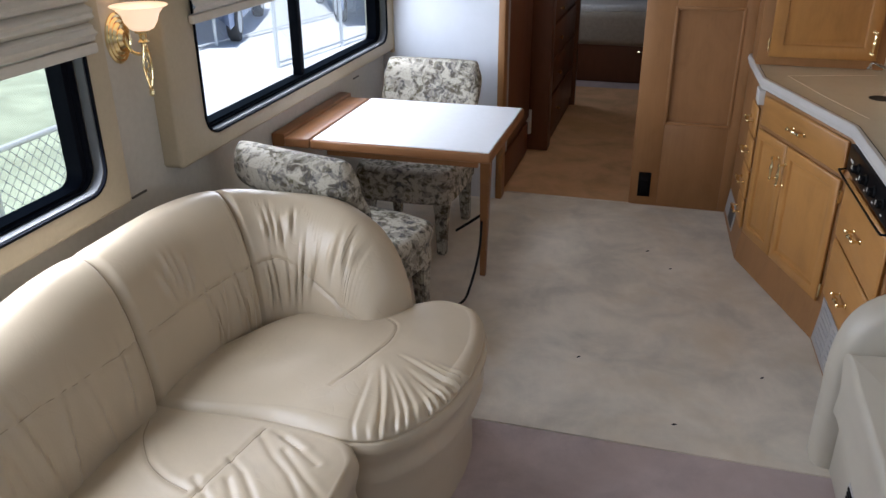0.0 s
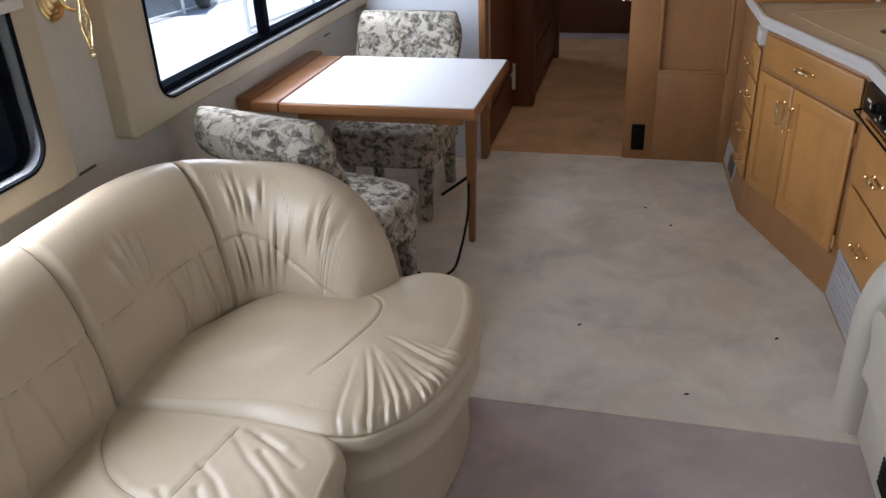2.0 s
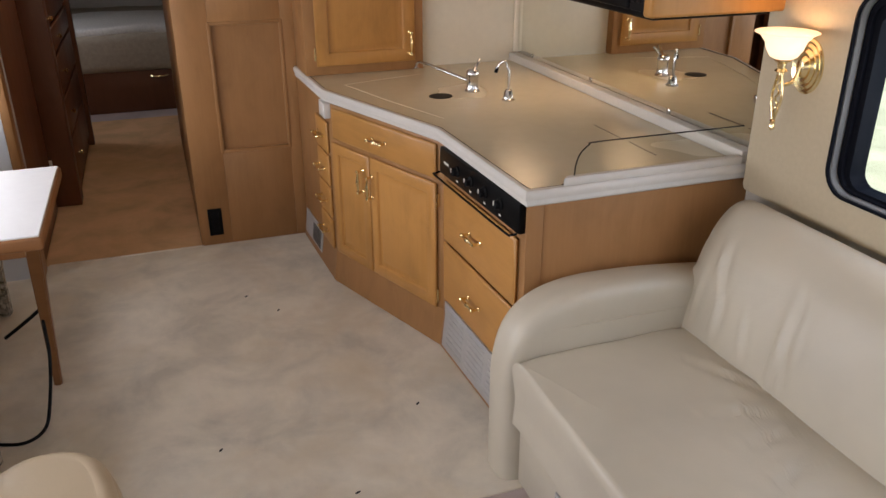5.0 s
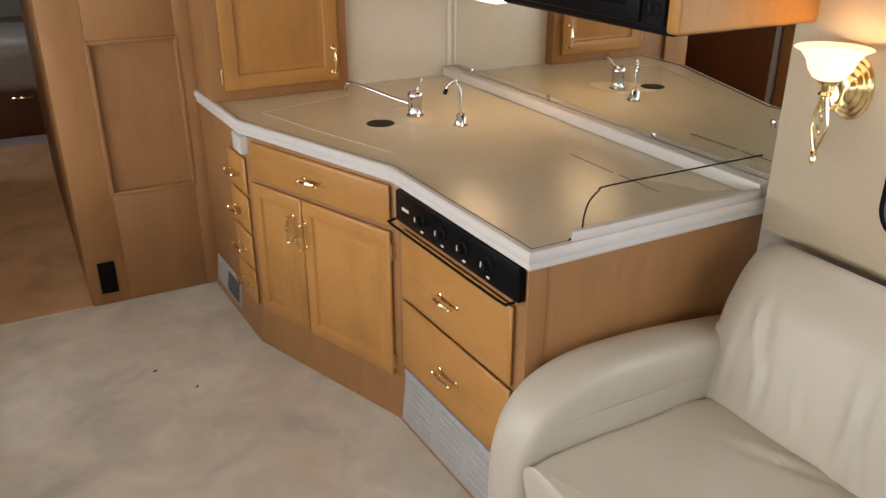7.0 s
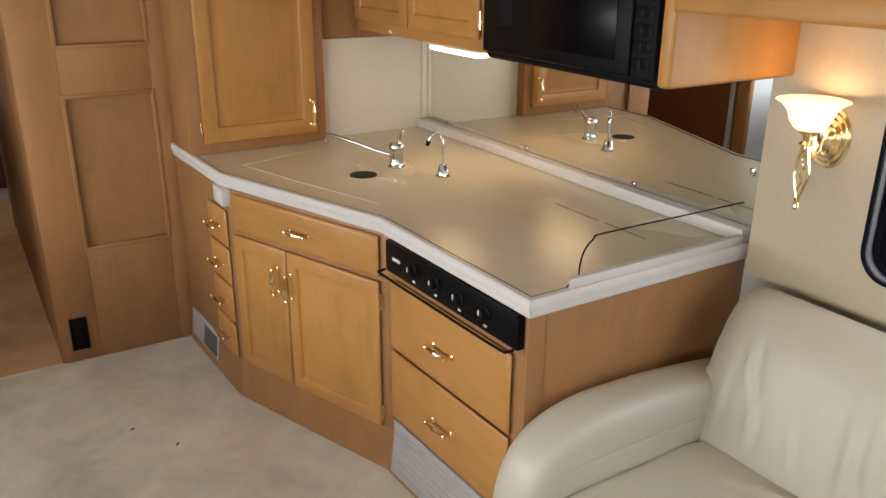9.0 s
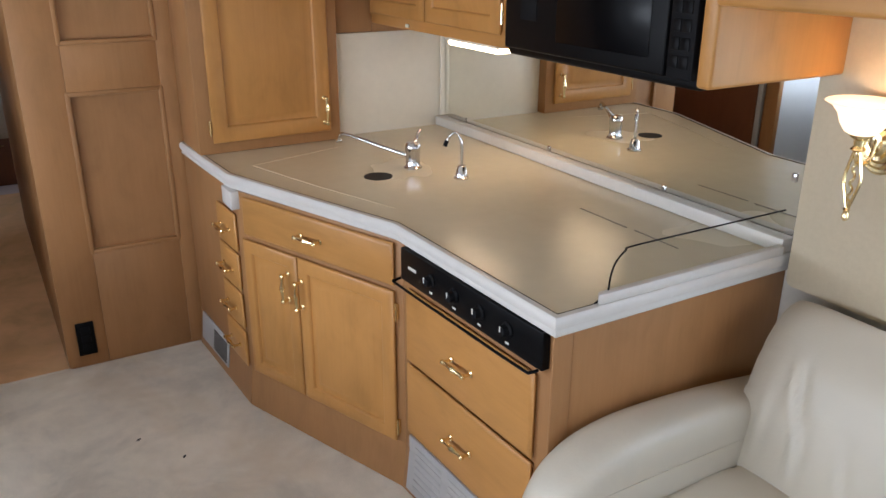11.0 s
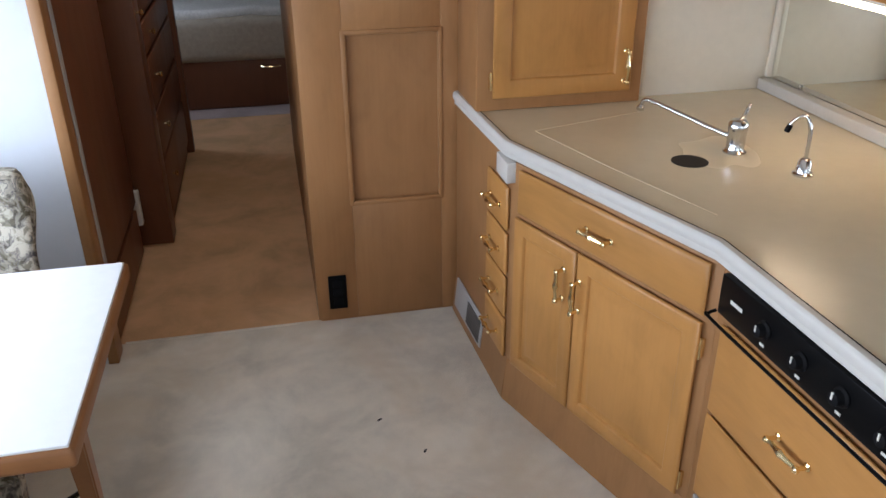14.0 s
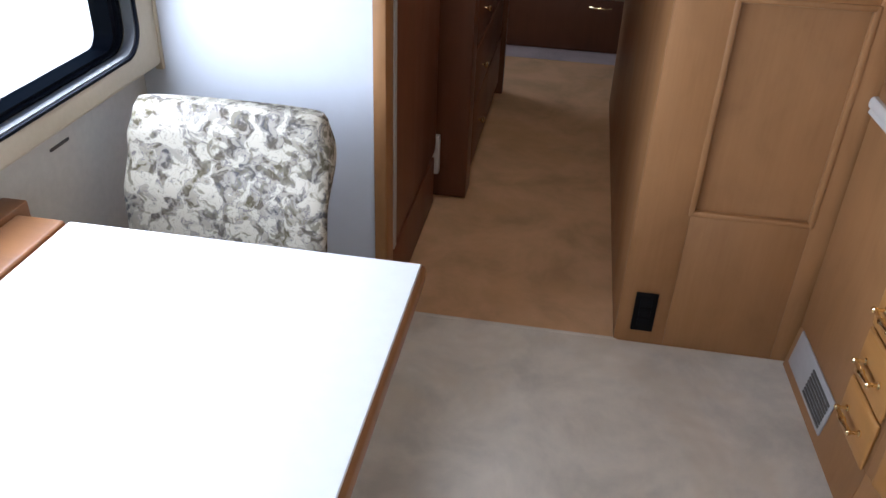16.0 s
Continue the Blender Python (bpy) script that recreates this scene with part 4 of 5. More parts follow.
def sconce(m, label):
    """Brass wall lamp: oval plate, scrolled arm, twin stems with a drop and a frosted glass bowl. Local x points into the room."""
    root = thing("wall_sconce", m @ Matrix.Scale(0.9, 4), label, "lamp", "brass wall lamps")
    s = pose(0, 0, 0, 0, 90, 0)
    b = turn([(0.064, 0.0), (0.064, 0.005), (0.059, 0.011), (0.053, 0.009), (0.047, 0.016), (0.041, 0.014), (0.034, 0.024), (0.026, 0.022), (0.018, 0.034), (0.004, 0.036)], 32)
    bmesh.ops.transform(b, matrix=s @ Matrix.Diagonal((1.35, 1.0, 1.0, 1)), verts=b.verts[:])
    part("backplate", b, BRASS, root)
    b = tube([(0.03, 0, 0.01), (0.05, 0, -0.04), (0.085, 0, -0.05), (0.105, 0, -0.03), (0.105, 0, 0.0)], 0.006, 10, 6)
    part("arm", b, BRASS, root)
    b = turn([(0.012, 0.0), (0.02, 0.006), (0.012, 0.014), (0.014, 0.03), (0.024, 0.036), (0.028, 0.046)], 20, pose(0.105, 0, -0.012))
    part("cup", b, BRASS, root)
    for k in (-1, 1):
        part("stem", tube([(0.105, 0.004 * k, 0.0), (0.105, 0.012 * k, -0.03), (0.105, 0.022 * k, -0.085), (0.105, 0.012 * k, -0.13), (0.105, 0.003 * k, -0.16)], 0.0042, 8, 6), BRASS, root)
    twist = [(0.105 + 0.004 * math.sin(a * 1.1), 0.004 * math.cos(a * 1.1), -0.005 - 0.0065 * a) for a in range(24)]
    part("twisted_rod", tube(twist, 0.0035, 8, 2), BRASS, root)
    part("finial", turn([(0.004, -0.03), (0.009, -0.024), (0.009, -0.012), (0.006, -0.006), (0.010, 0.0), (0.004, 0.006)], 14, pose(0.105, 0, -0.165)), BRASS, root)
    prof = [(0.020, 0.0), (0.040, 0.010), (0.054, 0.030), (0.062, 0.055), (0.078, 0.075), (0.096, 0.084)]
    inner = [(r - 0.003, z + 0.002) for r, z in reversed(prof)]
    b = bmesh.new()
    n = 32
    rings = [[b.verts.new((0.105 + r * math.cos(2 * math.pi * k / n), r * math.sin(2 * math.pi * k / n), 0.028 + z)) for k in range(n)] for r, z in prof + inner]
    for p, q in zip(rings, rings[1:] + rings[:1]):
        for k in range(n):
            b.faces.new((p[k], p[(k + 1) % n], q[(k + 1) % n], q[k]))
    bmesh.ops.recalc_face_normals(b, faces=b.faces[:])
    part("shade", b, SHADE, root, "lit frosted alabaster glass bowl")
    part("bulb", turn([(0.004, 0.0), (0.014, 0.012), (0.017, 0.028), (0.010, 0.042), (0.002, 0.046)], 16, pose(0.105, 0, 0.045)), BULB, root, "glowing bulb")
    return root


sconce(pose(XL, 2.665, 1.345), "lit brass wall lamp between the side windows")
sconce(pose(2.70, 2.84, 1.275, 0, 0, 180), "lit brass wall lamp beside the kitchen mirror")

# ---- upholstery ----


def cushion(outline, z0, z1, crown=0.03, r=0.07, na=96, nr=26, wrinkle=None):
    """A stuffed cushion over a smooth closed plan outline, round-shouldered, with a wrinkle field on top."""
    path = smooth_path([(x, y, 0) for x, y in outline], 24, True)
    cen = sum(path, Vector()) / len(path)
    size = min((p - cen).length for p in path)

    def at(u, v):
        k = u * len(path)
        p = path[int(k) % len(path)].lerp(path[(int(k) + 1) % len(path)], k - int(k))
        out = p - cen
        ln = out.length
        if v < 0.30:
            t = v / 0.30
            return cen + out * ((ln - 0.012 * math.sin(math.pi * t) ** 2 + 0.010 * t) / ln) + Vector((0, 0, z0 + (z1 - r - z0) * t))
        if v < 0.60:
            a = (v - 0.30) / 0.30 * math.pi / 2
            q = cen + out * ((ln + 0.010 - r + r * math.cos(a)) / ln)
            q.z = z1 - r + r * math.sin(a)
        else:
            t = 1 - (v - 0.60) / 0.40
            q = cen + out * ((ln + 0.010 - r) * t / ln)
            q.z = z1 + crown * (1 - t ** 2.4)
        if wrinkle:
            q = q + wrinkle(q, v)
        return q

    b = grid(lambda u, v: at(u, v), na, nr, None, True)
    bmesh.ops.remove_doubles(b, verts=b.verts[:], dist=1e-5)
    bmesh.ops.recalc_face_normals(b, faces=b.faces[:])
    return b


def creases(q, v, lines, amp=0.006, width=0.012):
    """Folds: a ridge and a valley along plan segments."""
    d = 0.0
    for ax, ay, bxx, byy in lines:
        a, b = Vector((ax, ay)), Vector((bxx, byy))
        p, ab = Vector((q.x, q.y)), b - a
        t = max(0.0, min(1.0, (p - a).dot(ab) / ab.length_squared))
        side = ab.x * (p.y - a.y) - ab.y * (p.x - a.x)
        off = (p - (a + ab * t)).length * (1 if side > 0 else -1)
        fade = math.sin(math.pi * min(1, max(0, 0.06 + 0.94 * t))) ** 0.5
        d -= amp * fade * math.exp(-(off / width) ** 2) - 0.7 * amp * fade * math.exp(-((off - 1.9 * width) / (1.3 * width)) ** 2)
    return d


# cream curved sofa along the side wall
sf = thing("curved_sofa", pose(0.2, 1.8, 0), "cream leather sofa that curves into a rounded lounge end", "sofa")
S0 = Vector((0.2, 1.8, 0))


def spart(name, b, material, label=""):
    bmesh.ops.translate(b, verts=b.verts[:], vec=-S0)
    return part(name, b, material, sf, label)


END = [(-0.14, 2.14), (0.02, 2.65), (0.29, 2.77), (0.425, 2.86), (0.545, 2.93), (0.665, 2.885), (0.73, 2.71), (0.738, 2.52), (0.702, 2.33), (0.615, 2.175), (0.50, 2.115), (0.25, 2.135)]
random.seed(4)
HUB = Vector((0.44, 2.50))
GATHER = [(radians(-79 + k * 5.6 + random.uniform(-1.8, 1.8)), random.choice((0.35, 0.6, 0.9, 1.1)), random.uniform(0.66, 0.92)) for k in range(14)]
CURVE = smooth_path([(0.400, 2.705, 0), (0.448, 2.655, 0), (0.464, 2.575, 0), (0.447, 2.475, 0), (0.412, 2.375, 0), (0.373, 2.29, 0)], 4)
CURVED_SEAM = [(p.x, p.y, q.x, q.y) for p, q in zip(CURVE, CURVE[1:])]


def groove(q, lines, amp, width):
    """A stitched valley along plan segments."""
    near = 9.0
    p = Vector((q.x, q.y))
    for ax, ay, cx, cy in lines:
        a, c = Vector((ax, ay)), Vector((cx, cy))
        ab = c - a
        t = max(0.0, min(1.0, (p - a).dot(ab) / ab.length_squared))
        near = min(near, (p - (a + ab * t)).length)
    return -amp * math.exp(-(near / width) ** 2) + 0.28 * amp * math.exp(-((near - 2.4 * width) / (1.4 * width)) ** 2)


def end_folds(q, v):
    d = Vector((q.x, q.y)) - HUB
    ang = math.atan2(d.y, d.x)
    h = 0.0
    for a0, k, reach in GATHER:
        off = (ang - a0 - 0.03 * math.sin(v * 9 + a0 * 5)) * d.length
        inner = max(0.0, min(1.0, (reach - v) / 0.26))
        outer = max(0.0, min(1.0, (v - 0.40) / 0.05))
        w = 0.0075
        h += 0.0105 * k * inner * outer * (0.8 * math.exp(-((off - 0.013) / 0.010) ** 2) - math.exp(-(off / w) ** 2))
    seam = math.exp(-((v - 0.40) / 0.012) ** 2) if -1.75 < ang < 1.1 else 0
    h += 0.006 * noise.noise(q * 5.5) + 0.002 * noise.noise(q * 13.0)
    up = Vector((0, 0, 1)) if v > 0.60 else (Vector((0, 0, math.sin((v - 0.3) / 0.3 * 1.571))) + Vector((d.x, d.y, 0)).normalized() * math.cos((v - 0.3) / 0.3 * 1.571))
    return up * (h - 0.006 * seam) + Vector((0, 0, groove(q, CURVED_SEAM, 0.0024, 0.005) if v > 0.55 else 0))


def stitch(points, r):
    """A sewn line lying along points of the leather."""
    return spart("seam", tube(points, r, 6, 1), SEAMSOFT, "darker stitched seam line")


def sewn(tree, plan, r):
    """A sewn line laid on a cushion's top along a plan curve."""
    hits = [tree.ray_cast(Vector((p.x, p.y, 1.0)), Vector((0, 0, -1)))[0] for p in smooth_path([(x, y, 0) for x, y in plan], 10)]
    return stitch([h for h in hits if h], r)


def chain(lines):
    return [ln[:2] for ln in lines] + [lines[-1][2:]]


b = cushion(END, 0.27, 0.445, 0.028, 0.064, 460, 230, end_folds)
skin = BVHTree.FromBMesh(b)
spart("corner_cushion", b, LEATHER)
sewn(skin, chain(CURVED_SEAM)[::3], 0.0013)
BASE = [(x + (0.02 if x < 0.2 else -0.035), y - (0.0 if y < 2.3 else 0.012)) for x, y in END]
spart("corner_base", cushion(BASE, 0.0, 0.30, 0.0, 0.02, 96, 16), LEATHER)
SEAT = [(-0.14, 0.55), (-0.14, 1.3), (-0.115, 1.95), (-0.09, 2.155), (0.12, 2.155), (0.40, 2.135), (0.520, 2.085), (0.548, 1.93), (0.545, 1.3), (0.545, 0.62), (0.50, 0.52), (0.2, 0.50)]
FOLDS = [[(0.266, 2.06, 0.339, 1.983), (0.339, 1.983, 0.41, 1.927), (0.41, 1.927, 0.50, 1.83)], [(0.242, 1.939, 0.30, 1.90), (0.30, 1.90, 0.40, 1.79)], [(0.332, 2.064, 0.46, 1.986)],
         [(0.20, 1.84, 0.30, 1.76), (0.30, 1.76, 0.46, 1.66)], [(0.16, 1.68, 0.34, 1.54)],
         [(0.36, 2.01, 0.45, 1.93), (0.45, 1.93, 0.52, 1.88)], [(0.30, 2.085, 0.40, 2.03)], [(0.28, 1.86, 0.37, 1.75), (0.37, 1.75, 0.42, 1.72)]]
LONG = [(-0.068, 2.037, -0.03, 1.96), (-0.03, 1.96, 0.05, 1.87), (0.05, 1.87, 0.125, 1.824), (0.125, 1.824, 0.208, 1.797)]
CROSS = [(0.26, 2.095, 0.250, 1.95), (0.250, 1.95, 0.233, 1.789), (0.233, 1.789, 0.20, 1.60)]


def seat_folds(q, v):
    h = sum(groove(q, f, 0.0042, 0.008) for f in FOLDS) * max(0.0, min(1.0, (v - 0.42) / 0.12)) + 0.006 * noise.noise(q * 4.0) + 0.002 * noise.noise(q * 11.0)
    if v > 0.5:
        h += groove(q, LONG, 0.0042, 0.008) + groove(q, CROSS, 0.003, 0.006)
    return Vector((0, 0, h))


b = cushion(SEAT, 0.25, 0.425, 0.03, 0.048, 460, 300, seat_folds)
skin = BVHTree.FromBMesh(b)
spart("seat_cushion", b, LEATHER)
sewn(skin, chain(LONG), 0.0013)
sewn(skin, chain(CROSS), 0.0011)
spart("seat_base", bx(-0.2, 0.51, 0.52, 2.06, 0.0, 0.27, 0.02, 3), LEATHER)

BACKLINE = smooth_path([(-0.245, 0.45, 0), (-0.245, 1.2, 0), (-0.245, 1.85, 0), (-0.240, 2.2, 0), (-0.225, 2.5, 0), (-0.135, 2.745, 0), (0.05, 2.855, 0), (0.26, 2.84, 0), (0.425, 2.765, 0)], 16)
BLEN = [0.0]
for p, q in zip(BACKLINE, BACKLINE[1:]):
    BLEN.append(BLEN[-1] + (q - p).length)
random.seed(9)
PLEATS = []
# short gathers above the cross seam, long soft folds below it
for s0, s1, z0, z1, n, high, amp in ((1.80, 1.95, 0.70, 0.76, 4, 0.045, 0.010), (2.35, 2.50, 0.71, 0.75, 4, 0.040, 0.011), (2.70, 2.88, 0.62, 0.70, 4, 0.05, 0.013),
                                     (1.95, 2.22, 0.50, 0.58, 4, 0.10, 0.012), (2.30, 2.66, 0.53, 0.60, 6, 0.07, 0.010), (1.00, 1.60, 0.50, 0.60, 6, 0.12, 0.010), (0.95, 1.2, 0.5, 0.6, 2, 0.09, 0.008)):
    for k in range(n):
        PLEATS.append((s0 + (s1 - s0) * (k + random.uniform(0.2, 0.8)) / n, random.uniform(z0, z1), high * random.uniform(0.75, 1.2), amp * random.uniform(0.6, 1.15), random.uniform(-0.18, 0.18)))


def seam_height(s):
    """How high the sewn line runs across the backrest; it falls away towards the rounded tip."""
    return 0.66 + 0.03 * math.sin(s * 2.2) - 0.55 * max(0.0, s - 2.42) ** 1.2


def back_at(s, v, s0, s1):
    """The backrest's skin at length s and girth v (0 front foot, 1 rear foot)."""
    i = 0
    while i < len(BLEN) - 2 and BLEN[i + 1] < s:
        i += 1
    t = (s - BLEN[i]) / max(1e-6, BLEN[i + 1] - BLEN[i])
    p = BACKLINE[i].lerp(BACKLINE[i + 1], t)
    d = (BACKLINE[i + 1] - BACKLINE[i]).normalized()
    inn = Vector((d.y, -d.x, 0))
    total = BLEN[-1]
    top = 0.795 + 0.082 * math.exp(-((s - 1.87) / 0.52) ** 4)
    if 0.862 <= s <= 1.66:
        top += 0.030 * math.sin(math.pi * (s - 0.862) / 0.80)
    left = total - s
    if left < 0.36:
        top = 0.44 + (top - 0.44) * max(0.0, 1 - (1 - left / 0.36) ** 2.3) ** 0.62
    thick = 1.0 if left > 0.15 else 0.55 + 0.45 * (left / 0.15) ** 0.5
    prof = [(0.165, 0.36), (0.172, 0.46), (0.158, 0.58), (0.128, 0.70), (0.085, 0.79), (0.02, 0.845), (-0.05, 0.83), (-0.095, 0.74), (-0.11, 0.5), (-0.11, 0.05)]
    k = v * (len(prof) - 1)
    j = min(int(k), len(prof) - 2)
    f = k - j
    a, b = prof[max(j - 1, 0)], prof[j]
    c, e = prof[j + 1], prof[min(j + 2, len(prof) - 1)]
    w, z = [0.5 * (2 * b[m] + (c[m] - a[m]) * f + (2 * a[m] - 5 * b[m] + 4 * c[m] - e[m]) * f * f + (3 * b[m] - a[m] - 3 * c[m] + e[m]) * f ** 3) for m in (0, 1)]
    zz = z if z < 0.36 else 0.36 + (z - 0.36) * (top - 0.36) / 0.485
    if left < 0.36 and z < 0.36:
        zz = min(z, top)
    w *= thick
    if s0 > -1:
        e0, e1 = (s - s0) / 0.028, (s1 - s) / 0.028
        tuck = max(0.0, 1 - min(e0, e1, 1.0)) if v < 0.8 else 0
        w -= 0.022 * tuck ** 2 * (1 if v < 0.62 else -1)
        zz -= 0.010 * tuck ** 2 if 0.35 < v < 0.75 else 0
    if v < 0.6:
        hgt = zz
        dsp = 0.0
        for ps, pz, ph, pa, tilt in PLEATS:
            x = s - ps - tilt * (hgt - pz)
            g = math.exp(-((hgt - pz) / ph) ** 2)
            dsp += pa * g * (math.exp(-(x / 0.012) ** 2) - 0.9 * math.exp(-((x - 0.020) / 0.009) ** 2))
        dsp -= 0.006 * math.exp(-((hgt - seam_height(s)) / 0.007) ** 2) * (1 if s > 1.7 else 0.8)
        dsp += 0.006 * noise.noise(Vector((s * 5, hgt * 5, 2)))
        w += dsp
    return p + inn * w + Vector((0, 0, zz))


def back_section(s0, s1, n, closed=True):
    b = grid(lambda u, v: back_at(s0 + (s1 - s0) * u, v, s0, s1), n, 150)
    bmesh.ops.recalc_face_normals(b, faces=b.faces[:])
    bnd = [e for e in b.edges if len(e.link_faces) == 1]
    bmesh.ops.holes_fill(b, edges=bnd, sides=0)
    return b


TOT = BLEN[-1]
spart("back_cushion", back_section(0.0, 0.86, 60), LEATHER)
spart("back_cushion", back_section(0.862, 1.66, 90), LEATHER)
spart("back_cushion", back_section(1.662, 2.25, 150), LEATHER)
spart("back_cushion", back_section(2.252, TOT, 190), LEATHER)



def back_seam(s0, s1, n=60):
    """The sewn line across the backrest cushions, two thirds of the way up."""
    pts = []
    for k in range(n + 1):
        s = s0 + (s1 - s0) * k / n
        want = seam_height(s)
        pts.append(min((back_at(s, 0.12 + 0.004 * j, -9, 0) for j in range(110)), key=lambda p: abs(p.z - want)))
    return stitch(smooth_path(pts[::3], 4), 0.0011)


back_seam(0.90, 1.63)
back_seam(1.70, 2.22)
back_seam(2.28, 2.78)
for joint in (0.861, 1.661, 2.251):
    stitch([back_at(joint, 0.06 + 0.02 * k, joint - 0.001, joint + 0.001) for k in range(32)], 0.0022)

# pale leather couch beside the kitchen
ch = thing("loveseat", pose(2.2, 2.1, 0), "pale cream leather couch with a rounded arm beside the kitchen", "sofa")
C0 = Vector((2.2, 2.1, 0))


def cpart(name, b, material, label=""):
    bmesh.ops.translate(b, verts=b.verts[:], vec=-C0)
    return part(name, b, material, ch, label)


CS = [(1.838, 1.15), (1.828, 2.0), (1.838, 2.78), (1.87, 2.872), (2.2, 2.885), (2.40, 2.885), (2.46, 2.80), (2.47, 2.0), (2.46, 1.15), (2.38, 1.05), (2.1, 1.04), (1.90, 1.05)]
CF = [(2.30, 2.70, 2.42, 2.45), (2.20, 2.45, 2.40, 2.36), (2.22, 2.30, 2.40, 2.30), (2.18, 2.15, 2.38, 2.22)]
cpart("seat_cushion", cushion(CS, 0.235, 0.462, 0.018, 0.032, 300, 90, lambda q, v: Vector((0, 0, creases(q, v, CF, 0.008, 0.014) + 0.005 * noise.noise(q * 4)))), LEATHER2)
cpart("base", bx(1.862, 2.60, 1.05, 2.885, 0.0, 0.245, 0.015, 3), LEATHER2)
vg = part("vent_grille", bx(1.855 - 2.2, 1.862 - 2.2, 2.36 - 2.1, 2.62 - 2.1, 0.06, 0.17, 0.003), GREYV, ch, "grey vent grille")
for k in range(6):
    part("slat", bx(1.851 - 2.2, 1.856 - 2.2, 2.37 - 2.1, 2.61 - 2.1, 0.070 + k * 0.016, 0.079 + k * 0.016, 0.001), BLACKM, vg)


def arm_at(u, v):
    """The arm: an arch from the floor in front to the back, with a pillowed section."""
    path = ARM
    k = u * (len(path) - 1)
    i = min(int(k), len(path) - 2)
    p = path[i].lerp(path[i + 1], k - i)
    d = (path[i + 1] - path[i]).normalized()
    out = Vector((-d.z, 0, d.x))
    if out.z < 0 and abs(d.z) < 0.99:
        out = -out
    a = v * 2 * math.pi
    half, deep = 0.078, 0.075
    c, s = math.cos(a), math.sin(a)
    e = 0.62
    y = half * math.copysign(abs(c) ** e, c)
    o = deep * math.copysign(abs(s) ** e, s)
    return p + Vector((0, y, 0)) + out * o


ARM = smooth_path([(1.885, 2.965, 0.0), (1.885, 2.965, 0.22), (1.891, 2.965, 0.41), (1.940, 2.965, 0.520), (2.06, 2.965, 0.566), (2.25, 2.965, 0.568), (2.45, 2.965, 0.552), (2.62, 2.965, 0.53)], 8)
b = grid(arm_at, 70, 36)
bmesh.ops.remove_doubles(b, verts=b.verts[:], dist=1e-5)
bmesh.ops.holes_fill(b, edges=[e for e in b.edges if len(e.link_faces) == 1], sides=0)
bmesh.ops.recalc_face_normals(b, faces=b.faces[:])
cpart("arm", b, LEATHER2)
cpart("arm_panel", bx(1.93, 2.62, 2.8866, 3.03, 0.0, 0.530, 0), LEATHER2)
random.seed(21)
CP = [(random.uniform(0.08, 0.55), random.uniform(0.52, 0.72), random.uniform(0.05, 0.10), random.uniform(0.003, 0.007), random.uniform(-0.5, 0.1)) for _ in range(11)]


def couch_back(u, v, y0, y1):
    y = y1 + (y0 - y1) * u
    prof = [(2.40, 0.36), (2.415, 0.46), (2.445, 0.60), (2.49, 0.74), (2.545, 0.83), (2.605, 0.862), (2.66, 0.84), (2.685, 0.72), (2.69, 0.1)]
    k = v * (len(prof) - 1)
    j = min(int(k), len(prof) - 2)
    f = k - j
    a, b, c, e = prof[max(j - 1, 0)], prof[j], prof[j + 1], prof[min(j + 2, len(prof) - 1)]
    x, z = [0.5 * (2 * b[m] + (c[m] - a[m]) * f + (2 * a[m] - 5 * b[m] + 4 * c[m] - e[m]) * f * f + (3 * b[m] - a[m] - 3 * c[m] + e[m]) * f ** 3) for m in (0, 1)]
    edge = min(u, 1 - u) * abs(y1 - y0)
    tuck = max(0.0, 1 - edge / 0.10) ** 2
    if v < 0.9:
        x += 0.030 * tuck
        z -= 0.022 * tuck if v > 0.3 else 0
    if v < 0.6:
        s = y1 - y
        for ps, pz, ph, pa, tilt in CP:
            q = s - ps - tilt * (z - pz)
            g = math.exp(-((z - pz) / ph) ** 2)
            x -= pa * g * (math.exp(-(q / 0.012) ** 2) - 0.8 * math.exp(-((q - 0.022) / 0.014) ** 2))
        x -= 0.006 * noise.noise(Vector((s * 5, z * 5, 4)))
        x += 0.004 * math.exp(-((z - 0.73) / 0.006) ** 2)
    return Vector((x, y, z))


for y0, y1 in ((1.975, 2.945), (1.04, 1.97)):
    b = grid(lambda u, v: couch_back(u, v, y0, y1), 110, 56)
    bmesh.ops.holes_fill(b, edges=[e for e in b.edges if len(e.link_faces) == 1], sides=0)
    bmesh.ops.recalc_face_normals(b, faces=b.faces[:])
    cpart("back_cushion", b, LEATHER2)

# ---- dinette ----
TZ = 0.775
tb = thing("dinette_table", pose(0.166, 3.928, 0), "dinette table with a white laminate top and an oak edge", "table")
b = bx(-0.415, 0.385, -0.372, 0.372, TZ - 0.048, TZ - 0.004, 0.010, 3)
b2 = bx(-0.404, 0.376, -0.364, 0.364, TZ - 0.006, TZ, 0.002, 1)
part("tabletop", b2, LAMINATE, tb)
part("edge_band", b, EDGEW, tb, "oak edge band")
part("hinged_strip", bx(-0.535, -0.418, -0.372, 0.372, TZ - 0.046, TZ - 0.002, 0.008, 3), EDGEW, tb, "oak strip by the wall")
part("wall_rail", bx(-0.60, -0.537, -0.36, 0.42, TZ - 0.05, TZ + 0.008, 0.006), EDGEW, tb, "oak wall rail")
for y in (-0.32, 0.30):
    part("apron", bx(-0.36, 0.32, y, y + 0.02, TZ - 0.085, TZ - 0.047, 0.002), EDGEW, tb)
b = bmesh.new()
rows = []
